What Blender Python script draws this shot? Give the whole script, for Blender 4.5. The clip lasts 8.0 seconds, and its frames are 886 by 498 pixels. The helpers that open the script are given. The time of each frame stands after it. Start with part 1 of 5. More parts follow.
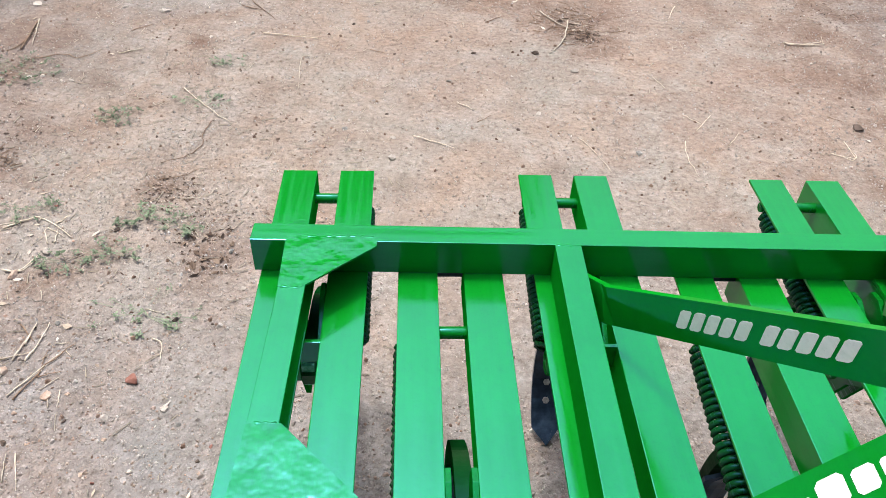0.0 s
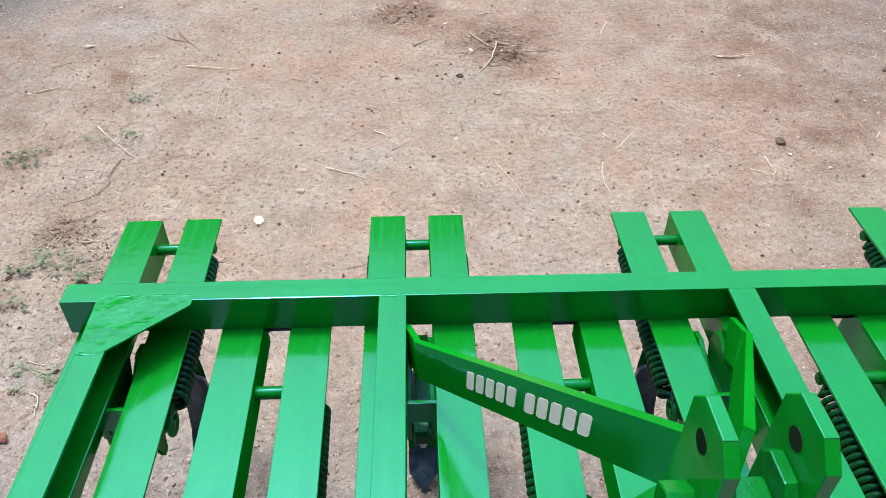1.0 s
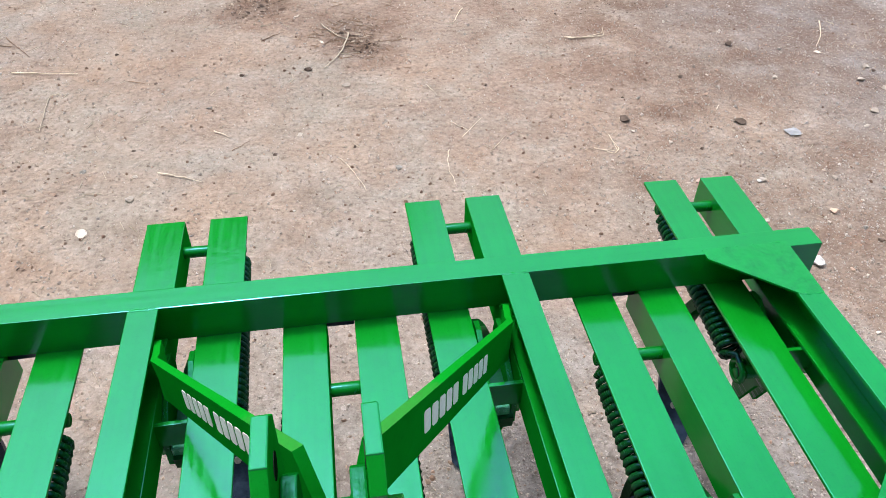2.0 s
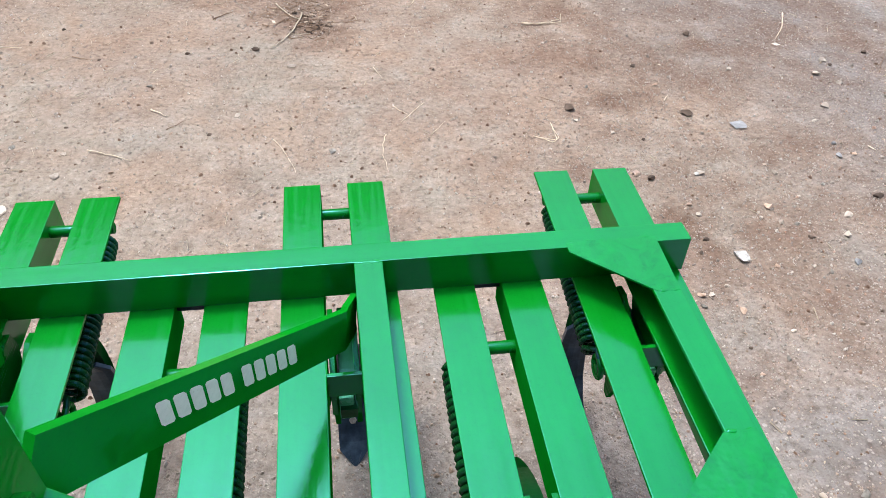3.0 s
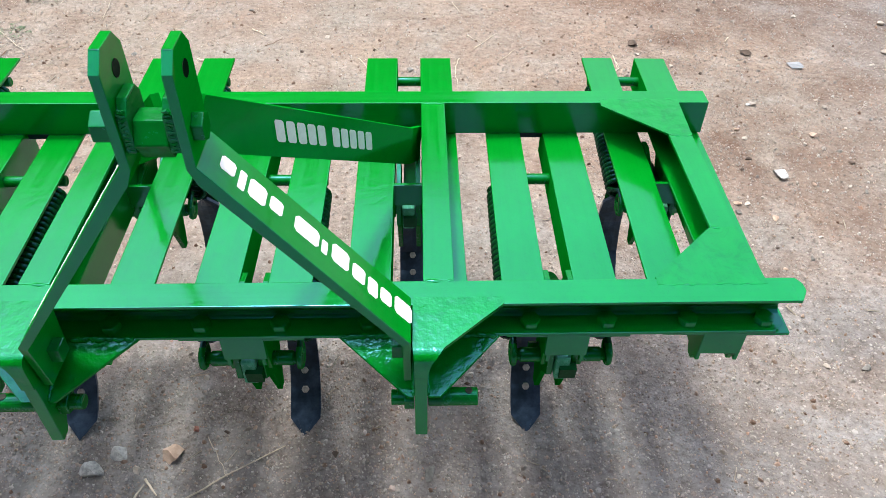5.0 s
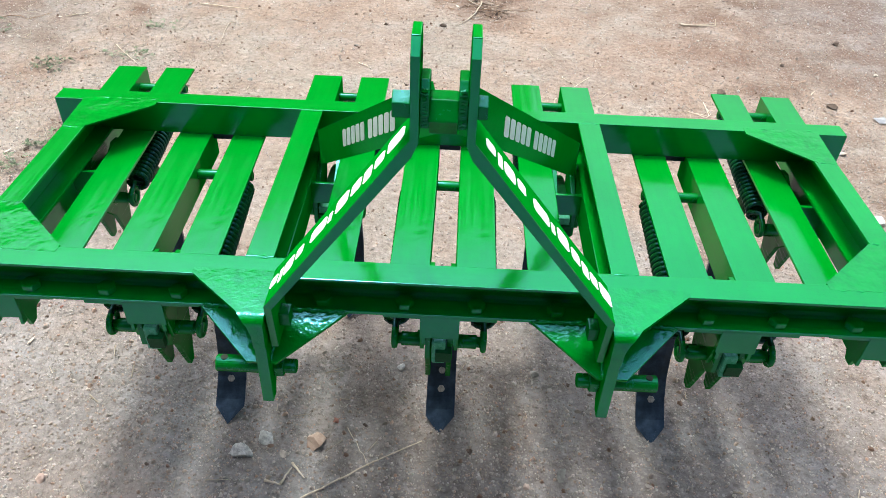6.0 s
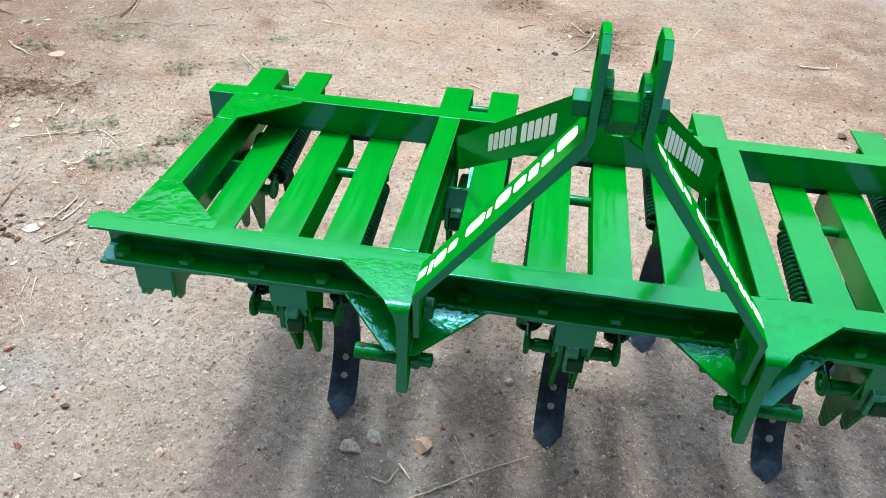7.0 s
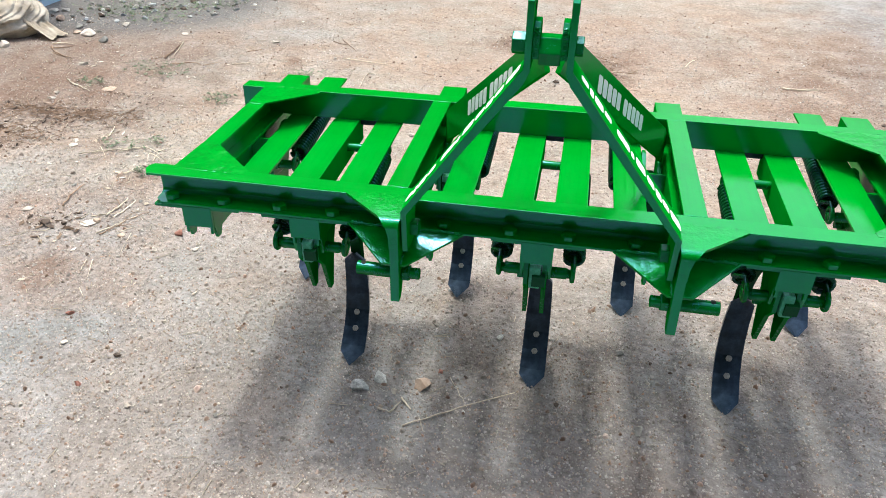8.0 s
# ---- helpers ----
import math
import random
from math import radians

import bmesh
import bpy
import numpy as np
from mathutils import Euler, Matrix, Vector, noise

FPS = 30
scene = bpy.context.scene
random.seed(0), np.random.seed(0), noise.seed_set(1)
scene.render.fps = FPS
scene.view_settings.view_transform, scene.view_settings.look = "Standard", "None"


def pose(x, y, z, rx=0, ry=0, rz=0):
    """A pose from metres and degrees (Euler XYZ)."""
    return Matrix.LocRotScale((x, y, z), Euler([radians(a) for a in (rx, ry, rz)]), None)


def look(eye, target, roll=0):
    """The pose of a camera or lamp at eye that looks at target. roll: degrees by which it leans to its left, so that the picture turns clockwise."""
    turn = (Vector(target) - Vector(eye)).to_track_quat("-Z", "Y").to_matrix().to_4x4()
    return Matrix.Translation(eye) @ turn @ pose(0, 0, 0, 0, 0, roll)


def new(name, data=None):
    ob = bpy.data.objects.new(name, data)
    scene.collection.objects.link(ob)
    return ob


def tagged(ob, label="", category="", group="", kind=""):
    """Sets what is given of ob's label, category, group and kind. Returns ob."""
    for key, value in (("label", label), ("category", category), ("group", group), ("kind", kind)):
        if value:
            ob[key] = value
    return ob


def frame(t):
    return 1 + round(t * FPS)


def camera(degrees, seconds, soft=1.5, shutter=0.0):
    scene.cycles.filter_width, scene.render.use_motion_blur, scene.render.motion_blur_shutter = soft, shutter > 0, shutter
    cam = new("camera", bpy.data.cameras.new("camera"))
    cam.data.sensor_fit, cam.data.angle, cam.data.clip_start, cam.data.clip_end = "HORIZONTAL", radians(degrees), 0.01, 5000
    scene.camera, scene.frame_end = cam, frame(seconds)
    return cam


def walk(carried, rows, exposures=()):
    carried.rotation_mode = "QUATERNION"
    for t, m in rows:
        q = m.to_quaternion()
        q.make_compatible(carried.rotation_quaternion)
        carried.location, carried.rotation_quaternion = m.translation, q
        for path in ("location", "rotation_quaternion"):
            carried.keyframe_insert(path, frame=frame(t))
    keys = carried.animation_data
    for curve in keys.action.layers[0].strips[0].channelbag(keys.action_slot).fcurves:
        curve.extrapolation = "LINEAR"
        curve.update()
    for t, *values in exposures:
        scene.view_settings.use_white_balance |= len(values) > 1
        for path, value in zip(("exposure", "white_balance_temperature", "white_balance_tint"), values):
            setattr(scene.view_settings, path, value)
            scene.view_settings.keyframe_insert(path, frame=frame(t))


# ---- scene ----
cam = camera(61.5, 8.0, soft=0.6)
PATH = [
    (0, (-0.542, 0.044, 1.452), (-0.483, 1.564, 0.153), 2.5),
    (0.5, (-0.413, 0.091, 1.461), (-0.369, 1.611, 0.162), 0.6),
    (1, (-0.243, 0.117, 1.476), (-0.183, 1.657, 0.202), 0.3),
    (1.5, (-0.091, 0.123, 1.469), (0.035, 1.669, 0.207), -0.3),
    (2, (0.021, 0.147, 1.442), (0.282, 1.656, 0.155), 1.0),
    (2.2, (0.069, 0.168, 1.428), (0.339, 1.666, 0.131), 1.6),
    (3.3, (0.325, 0.081, 1.434), (0.574, 1.563, 0.114), 2.5),
    (3.5, (0.363, 0.027, 1.426), (0.602, 1.507, 0.102), 2.3),
    (4, (0.417, -0.105, 1.412), (0.542, 1.364, 0.061), 0.7),
    (4.2, (0.422, -0.138, 1.411), (0.501, 1.329, 0.053), 0.2),
    (5.3, (0.16, -0.288, 1.393), (0.216, 1.193, 0.049), 1.4),
    (5.5, (0.094, -0.325, 1.386), (0.138, 1.166, 0.053), 1.6),
    (6, (0.003, -0.378, 1.395), (-0.003, 1.183, 0.146), 2.7),
    (6.5, (-0.063, -0.397, 1.39), (-0.183, 1.222, 0.222), 3.4),
    (7, (-0.107, -0.425, 1.359), (-0.31, 1.17, 0.17), 3.1),
    (7.5, (-0.068, -0.545, 1.332), (-0.292, 1.117, 0.241), 4.2),
    (8, (0.037, -0.772, 1.324), (-0.262, 0.899, 0.266), 0.9),
]
EXPOSURES = [(0, 0.12, 6550, 11), (2.2, 0.06, 6550, 11), (3.5, 0.06, 6520, 10), (4.2, 0.12, 6500, 10), (5.4, 0.3, 6550, 7), (6, 0.34, 6550, 6), (6.5, 0.33, 6600, 5), (7.4, 0.37, 6600, 5), (8, 0.44, 6600, 5)]
walk(cam, [(t, look(eye, target, roll)) for t, eye, target, roll in PATH], EXPOSURES)

# ---- light ----
SUN_EL, SUN_AZ = radians(73), radians(-34)
sun = new("sun", bpy.data.lights.new("sun", "SUN"))
sun.data.energy, sun.data.angle, sun.data.color = 2.35, radians(7.5), (1.0, 0.975, 0.94)
sun.matrix_world = look((0, 0, 8), (-math.sin(SUN_AZ) * math.cos(SUN_EL), -math.cos(SUN_AZ) * math.cos(SUN_EL), 8 - math.sin(SUN_EL)))
world = bpy.data.worlds.new("world")
scene.world = world
world.use_nodes = True
sky = world.node_tree.nodes.new("ShaderNodeTexSky")
sky.sky_type, sky.sun_disc = "NISHITA", False
sky.sun_elevation, sky.sun_rotation = SUN_EL, SUN_AZ
sky.air_density, sky.dust_density, sky.ozone_density = 1.0, 5.0, 1.0
background = world.node_tree.nodes["Background"]
background.inputs["Strength"].default_value = 0.3
world.node_tree.links.new(sky.outputs["Color"], background.inputs["Color"])


# ---- materials ----
def material(name, rough=0.6, metal=0.0, coat=0.0):
    m = bpy.data.materials.new(name)
    m.use_nodes = True
    b = m.node_tree.nodes["Principled BSDF"]
    b.inputs["Roughness"].default_value, b.inputs["Metallic"].default_value = rough, metal
    b.inputs["Coat Weight"].default_value = coat
    b.inputs["Coat Roughness"].default_value = 0.12
    return m, m.node_tree.nodes, m.node_tree.links, b


def node(nodes, kind, **values):
    n = nodes.new(kind)
    for key, value in values.items():
        n.inputs[key.replace("_", " ")].default_value = value
    return n


def noise_tex(nodes, links, scale, detail=4.0, rough=0.55, stretch=None, distort=0.0):
    """Noise in object space, which is metres."""
    c = nodes.new("ShaderNodeTexCoord")
    n = node(nodes, "ShaderNodeTexNoise", Scale=scale, Detail=detail, Roughness=rough, Distortion=distort)
    if stretch:
        s = nodes.new("ShaderNodeMapping")
        s.inputs["Scale"].default_value = stretch
        links.new(c.outputs["Object"], s.inputs["Vector"])
        links.new(s.outputs["Vector"], n.inputs["Vector"])
    else:
        links.new(c.outputs["Object"], n.inputs["Vector"])
    return n.outputs["Fac"]


def ramp(nodes, links, fac, stops):
    r = nodes.new("ShaderNodeValToRGB")
    while len(r.color_ramp.elements) < len(stops):
        r.color_ramp.elements.new(0.5)
    for e, (at, colour) in zip(r.color_ramp.elements, stops):
        e.position, e.color = at, (*colour, 1)
    links.new(fac, r.inputs["Fac"])
    return r.outputs["Color"]


def mixed(nodes, links, fac, a, b, how="MIX"):
    m = nodes.new("ShaderNodeMix")
    m.data_type, m.blend_type = "RGBA", how
    for socket, value in ((m.inputs[0], fac), (m.inputs[6], a), (m.inputs[7], b)):
        if isinstance(value, (int, float)):
            socket.default_value = value
        elif isinstance(value, tuple):
            socket.default_value = (*value, 1)
        else:
            links.new(value, socket)
    return m.outputs[2]


def bump(nodes, links, bsdf, height, strength, distance, before=None):
    b = node(nodes, "ShaderNodeBump", Strength=strength, Distance=distance)
    links.new(height, b.inputs["Height"])
    if before:
        links.new(before, b.inputs["Normal"])
    links.new(b.outputs["Normal"], bsdf.inputs["Normal"])
    return b.outputs["Normal"]


def paint_material(name, dark, light, rough=0.18, relief=0.1, thick=0.001, tint=(1.0, 1.0, 1.0), gloss=0.5, lumps=0.1, coarse=42.0, brush=(1.0, 0.035, 1.0), sweeps=0.0):
    """Brushed gloss paint: slow lumps, fine brush lines, and scuffs."""
    m, n, l, b = material(name, rough, 0.0, 0.0)
    b.inputs["Specular Tint"].default_value = (*tint, 1)
    b.inputs["IOR"].default_value = 1.58
    wide = noise_tex(n, l, 6.0, 3.0)
    streak = noise_tex(n, l, 110.0, 4.0, 0.65, brush)
    scuff = noise_tex(n, l, 210.0, 4.0, 0.75)
    colour = ramp(n, l, wide, [(0.3, dark), (0.7, light)])
    lines = ramp(n, l, streak, [(0.3, (0.72, 0.78, 0.74)), (0.5, (1.0, 1.0, 1.0)), (0.75, (1.12, 1.1, 1.12))])
    colour = mixed(n, l, 0.26, colour, lines, "MULTIPLY")
    dabs = ramp(n, l, noise_tex(n, l, 26.0, 4.0, 0.6, None, 1.2), [(0.34, (0.78, 0.8, 0.8)), (0.5, (1.0, 1.0, 1.0)), (0.66, (1.12, 1.1, 1.12))])
    colour = mixed(n, l, min(1.0, lumps * 2.6), colour, dabs, "MULTIPLY")
    worn = ramp(n, l, scuff, [(0.27, (0.6, 0.66, 0.6)), (0.45, (1.0, 1.0, 1.0))])
    l.new(mixed(n, l, 0.4, colour, worn, "MULTIPLY"), b.inputs["Base Color"])
    edge = node(n, "ShaderNodeLayerWeight", Blend=0.5)
    dull = node(n, "ShaderNodeMapRange", From_Min=0.36, From_Max=0.7, To_Min=gloss, To_Max=0.0)
    l.new(edge.outputs["Facing"], dull.inputs["Value"])
    l.new(dull.outputs["Result"], b.inputs["Specular IOR Level"])
    r = node(n, "ShaderNodeMapRange", From_Min=0.3, From_Max=0.7, To_Min=max(0.06, rough - 0.06), To_Max=rough + 0.12)
    l.new(streak, r.inputs["Value"])
    l.new(r.outputs["Result"], b.inputs["Roughness"])
    first = bump(n, l, b, streak, relief, thick)
    second = bump(n, l, b, noise_tex(n, l, coarse, 3.0), lumps, 0.25 / coarse, first)
    bump(n, l, b, noise_tex(n, l, 34.0, 2.0, 0.5, brush, 0.3), sweeps, 0.004, second)
    return m


GLOSS = (0.16, 0.58, 1.0)
GREEN = paint_material("green_paint", (0.001, 0.206, 0.011), (0.001, 0.244, 0.016), 0.13, 0.06, 0.001, GLOSS, 0.95, 0.06, sweeps=0.12)
GREEN_ACROSS = paint_material("green_paint_across", (0.001, 0.206, 0.011), (0.001, 0.244, 0.016), 0.13, 0.06, 0.001, GLOSS, 0.95, 0.045, 42.0, (0.035, 1.0, 1.0), 0.12)
GREEN_THICK = paint_material("green_paint_thick", (0.001, 0.206, 0.011), (0.001, 0.244, 0.016), 0.11, 0.25, 0.001, GLOSS, 0.8, 0.4, 55.0)
GREEN_LUMPY = paint_material("green_lumpy_paint", (0.001, 0.206, 0.011), (0.001, 0.244, 0.016), 0.13, 0.2, 0.001, GLOSS, 0.8, 0.34, 17.0)
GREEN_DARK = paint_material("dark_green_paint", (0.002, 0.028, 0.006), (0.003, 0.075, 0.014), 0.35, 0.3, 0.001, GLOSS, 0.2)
GREEN_SPRING = paint_material("green_black_paint", (0.003, 0.035, 0.008), (0.004, 0.085, 0.018), 0.22, 0.2, 0.001, GLOSS)
GREEN_FIXING = paint_material("green_fixing_paint", (0.001, 0.13, 0.009), (0.001, 0.19, 0.016), 0.2, 0.2, 0.001, GLOSS, 0.5, 0.15)
GREEN_PAD = paint_material("green_brushed_pad", (0.001, 0.11, 0.01), (0.001, 0.2, 0.02), 0.18, 0.3, 0.001, GLOSS, 0.45, 0.28)
# streaky green, paled to carry the sky light that the shank's end catches
GREEN_WORN_SKYLIT = paint_material("green_worn_skylit", (0.02, 0.2, 0.09), (0.09, 0.42, 0.25), 0.25, 0.8, 0.003, GLOSS)
DARK_HOLE = paint_material("dark_hole", (0.003, 0.01, 0.005), (0.004, 0.016, 0.007), 0.7)
WHITE = paint_material("white_lettering", (0.88, 0.89, 0.89), (0.9, 0.91, 0.91), 0.4)


def black_material():
    m, n, l, b = material("blue_black_sheen", 0.3)
    b.inputs["Specular IOR Level"].default_value = 0.5
    b.inputs["Specular Tint"].default_value = (0.5, 0.75, 1.0, 1)
    sheen_patch = noise_tex(n, l, 22.0, 5.0, 0.65)
    # the lighter blue stops put reflected sheen on the blades into the base colour
    colour = ramp(n, l, sheen_patch, [(0.34, (0.004, 0.008, 0.015)), (0.5, (0.016, 0.029, 0.052)), (0.7, (0.05, 0.08, 0.13))])
    l.new(colour, b.inputs["Base Color"])
    bump(n, l, b, noise_tex(n, l, 90.0), 0.3, 0.001)
    return m


BLACK = black_material()


def steel_material():
    m, n, l, b = material("zinc_steel", 0.45, 0.6)
    l.new(ramp(n, l, noise_tex(n, l, 150.0), [(0.3, (0.3, 0.31, 0.32)), (0.7, (0.55, 0.57, 0.58))]), b.inputs["Base Color"])
    return m


STEEL = steel_material()


RED_SOIL, DAMP_AND_SHADE_SOIL = (0.24, 0.17, 0.132), (0.135, 0.088, 0.064)
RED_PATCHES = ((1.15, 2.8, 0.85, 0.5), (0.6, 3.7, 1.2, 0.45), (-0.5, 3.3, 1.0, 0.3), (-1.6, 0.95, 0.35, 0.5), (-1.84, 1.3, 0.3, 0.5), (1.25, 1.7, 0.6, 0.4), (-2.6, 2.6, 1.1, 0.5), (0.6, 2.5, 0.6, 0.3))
# the first, broad entry deepens the machine's shadow by colour
STAINS_AND_SHADE = ((0.5, 0.25, 1.1, 0.35), (2.3, 3.0, 1.5, 0.6), (1.9, 3.9, 1.4, 0.45), (2.0, 1.6, 1.0, 0.45), (1.31, 1.8, 0.13, 0.8), (1.47, 1.72, 0.1, 0.8), (1.34, 1.66, 0.09, 0.7), (-2.7, 2.5, 1.0, 0.4), (-1.5, 3.09, 0.12, 1.0), (-1.16, 1.68, 0.17, 0.75), (0.15, 3.5, 0.34, 0.75), (1.40, 3.6, 0.32, 0.5), (1.45, 2.72, 0.2, 0.45), (-2.3, 2.1, 0.2, 0.4), (-2.0, 2.08, 0.14, 0.4), (-2.5, 2.25, 0.5, 0.35), (-1.55, 0.93, 0.16, 0.6), (-1.4, 2.02, 0.1, 0.5), (-1.52, 1.62, 0.2, 0.55), (-0.3, 3.8, 0.36, 0.8), (-2.3, 1.86, 0.1, 0.5), (-1.56, 1.0, 0.11, 0.5), (0.17, 3.25, 0.24, 0.8), (1.3, 2.55, 0.12, 0.6), (-0.5, 0.15, 0.3, 0.2), (1.5, 3.0, 0.8, 0.25), (-2.9, 2.9, 1.9, 0.5), (1.2, 1.7, 0.9, 0.4), (1.3, 2.5, 0.16, 0.7))


def earth_material():
    """Trodden earth: red and pale far off, greyer with grit near the machine, with damp stains and a painted shade
    patch.
    """
    m, n, l, b = material("red_earth", 0.95)
    b.inputs["Specular IOR Level"].default_value = 0.12
    c = n.new("ShaderNodeTexCoord")
    large = noise_tex(n, l, 0.7, 5.0, 0.6, None, 0.4)
    middle = noise_tex(n, l, 4.0, 7.0, 0.68)
    fine = noise_tex(n, l, 46.0, 4.0, 0.62)
    grain = noise_tex(n, l, 130.0, 4.0, 0.8)
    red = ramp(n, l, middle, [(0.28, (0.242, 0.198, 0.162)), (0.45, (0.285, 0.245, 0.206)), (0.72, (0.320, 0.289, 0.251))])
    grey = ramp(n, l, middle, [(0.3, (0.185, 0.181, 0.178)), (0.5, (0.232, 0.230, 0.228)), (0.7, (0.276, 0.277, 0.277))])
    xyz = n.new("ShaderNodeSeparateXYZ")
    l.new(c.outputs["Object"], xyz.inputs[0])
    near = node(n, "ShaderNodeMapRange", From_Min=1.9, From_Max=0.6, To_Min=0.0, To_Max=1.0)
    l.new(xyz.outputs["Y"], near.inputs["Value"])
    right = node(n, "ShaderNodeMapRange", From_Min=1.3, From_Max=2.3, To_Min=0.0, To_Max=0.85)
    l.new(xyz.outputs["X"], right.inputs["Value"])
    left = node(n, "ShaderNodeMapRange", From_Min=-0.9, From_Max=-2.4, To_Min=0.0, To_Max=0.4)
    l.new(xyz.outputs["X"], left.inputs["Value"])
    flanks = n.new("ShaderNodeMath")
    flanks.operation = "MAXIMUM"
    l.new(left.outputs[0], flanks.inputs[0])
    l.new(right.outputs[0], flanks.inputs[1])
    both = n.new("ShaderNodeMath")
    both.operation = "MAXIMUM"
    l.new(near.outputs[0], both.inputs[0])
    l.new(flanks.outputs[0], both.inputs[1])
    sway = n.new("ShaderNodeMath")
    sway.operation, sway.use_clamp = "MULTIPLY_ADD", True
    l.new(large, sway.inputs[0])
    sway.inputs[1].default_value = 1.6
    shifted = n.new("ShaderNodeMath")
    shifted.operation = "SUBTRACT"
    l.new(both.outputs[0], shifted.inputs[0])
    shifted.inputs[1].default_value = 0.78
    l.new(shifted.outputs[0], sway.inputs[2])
    rosy = ramp(n, l, noise_tex(n, l, 1.9, 7.0, 0.66, None, 0.6), [(0.36, (0.93, 0.99, 1.0)), (0.48, (1.0, 1.0, 1.0)), (0.6, (1.02, 0.94, 0.88)), (0.7, (0.97, 0.82, 0.73))])
    blotch = ramp(n, l, noise_tex(n, l, 9.0, 5.0, 0.62, None, 0.5), [(0.34, (0.88, 0.86, 0.84)), (0.5, (1.0, 1.0, 1.0)), (0.66, (1.13, 1.13, 1.13))])
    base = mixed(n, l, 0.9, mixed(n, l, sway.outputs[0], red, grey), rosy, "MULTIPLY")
    base = mixed(n, l, 0.85, base, blotch, "MULTIPLY")
    for x, y, r, strength, tone in [(*p, RED_SOIL) for p in RED_PATCHES] + [(*p, DAMP_AND_SHADE_SOIL) for p in STAINS_AND_SHADE]:
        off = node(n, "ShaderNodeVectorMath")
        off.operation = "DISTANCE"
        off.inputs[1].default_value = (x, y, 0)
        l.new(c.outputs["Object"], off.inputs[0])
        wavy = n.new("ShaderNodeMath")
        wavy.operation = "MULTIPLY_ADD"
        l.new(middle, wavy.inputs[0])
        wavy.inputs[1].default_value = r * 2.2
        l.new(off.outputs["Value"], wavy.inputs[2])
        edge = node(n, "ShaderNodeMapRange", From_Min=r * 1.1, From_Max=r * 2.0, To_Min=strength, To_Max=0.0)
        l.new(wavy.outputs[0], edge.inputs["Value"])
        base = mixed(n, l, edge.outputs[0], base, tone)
    rubble = node(n, "ShaderNodeVectorMath")
    rubble.operation = "DISTANCE"
    rubble.inputs[1].default_value = (-3.0, 4.2, 0)
    l.new(c.outputs["Object"], rubble.inputs[0])
    grey_edge = node(n, "ShaderNodeMapRange", From_Min=0.75, From_Max=1.08, To_Min=0.85, To_Max=0.0)
    l.new(rubble.outputs["Value"], grey_edge.inputs["Value"])
    base = mixed(n, l, grey_edge.outputs[0], base, (0.12, 0.125, 0.125))
    base = mixed(n, l, 0.9, base, ramp(n, l, fine, [(0.34, (0.66, 0.63, 0.61)), (0.43, (0.93, 0.92, 0.91)), (0.56, (1.04, 1.04, 1.04)), (0.66, (1.26, 1.26, 1.26))]), "MULTIPLY")
    base = mixed(n, l, 0.5, base, ramp(n, l, grain, [(0.32, (0.74, 0.71, 0.69)), (0.44, (0.95, 0.95, 0.95)), (0.57, (1.05, 1.05, 1.05)), (0.68, (1.32, 1.32, 1.32))]), "MULTIPLY")
    gritty = node(n, "ShaderNodeMapRange", From_Min=0.0, From_Max=1.0, To_Min=0.22, To_Max=0.6)
    l.new(sway.outputs[0], gritty.inputs["Value"])
    for scale, share, size in ((120.0, 0.5, 0.5), (62.0, 0.84, 0.44)):
        cells = node(n, "ShaderNodeTexVoronoi", Scale=scale)
        l.new(c.outputs["Object"], cells.inputs["Vector"])
        parts = n.new("ShaderNodeSeparateColor")
        l.new(cells.outputs["Color"], parts.inputs[0])
        reach = node(n, "ShaderNodeMapRange", From_Min=share, From_Max=1.0, To_Min=0.0, To_Max=size)
        l.new(parts.outputs[0], reach.inputs["Value"])
        inside = n.new("ShaderNodeMath")
        inside.operation = "LESS_THAN"
        l.new(cells.outputs["Distance"], inside.inputs[0])
        l.new(reach.outputs[0], inside.inputs[1])
        chip = ramp(n, l, parts.outputs[1], [(0.0, (0.23, 0.185, 0.155)), (0.22, (0.29, 0.24, 0.2)), (0.5, (0.36, 0.325, 0.29)), (0.8, (0.42, 0.395, 0.365)), (1.0, (0.52, 0.5, 0.475))])
        faint = n.new("ShaderNodeMath")
        faint.operation = "MULTIPLY"
        l.new(inside.outputs[0], faint.inputs[0])
        l.new(gritty.outputs[0], faint.inputs[1])
        base = mixed(n, l, faint.outputs[0], base, chip)
        mask = inside.outputs[0]
    l.new(base, b.inputs["Base Color"])
    first = bump(n, l, b, grain, 0.5, 0.006)
    second = bump(n, l, b, mask, 0.5, 0.004, first)
    bump(n, l, b, fine, 0.6, 0.02, second)
    return m


EARTH = earth_material()


def mottled_material(name, stops, scale=30.0, rough=0.9, relief=0.4, vary=0.25):
    m, n, l, b = material(name, rough)
    b.inputs["Specular IOR Level"].default_value = 0.25
    info = n.new("ShaderNodeObjectInfo")
    colour = ramp(n, l, noise_tex(n, l, scale, 5.0, 0.65), stops)
    shade = ramp(n, l, info.outputs["Random"], [(0.0, (1 - vary,) * 3), (1.0, (1 + vary,) * 3)])
    l.new(mixed(n, l, 1.0, colour, shade, "MULTIPLY"), b.inputs["Base Color"])
    bump(n, l, b, noise_tex(n, l, scale * 3, 5.0, 0.7), relief, 0.004)
    return m


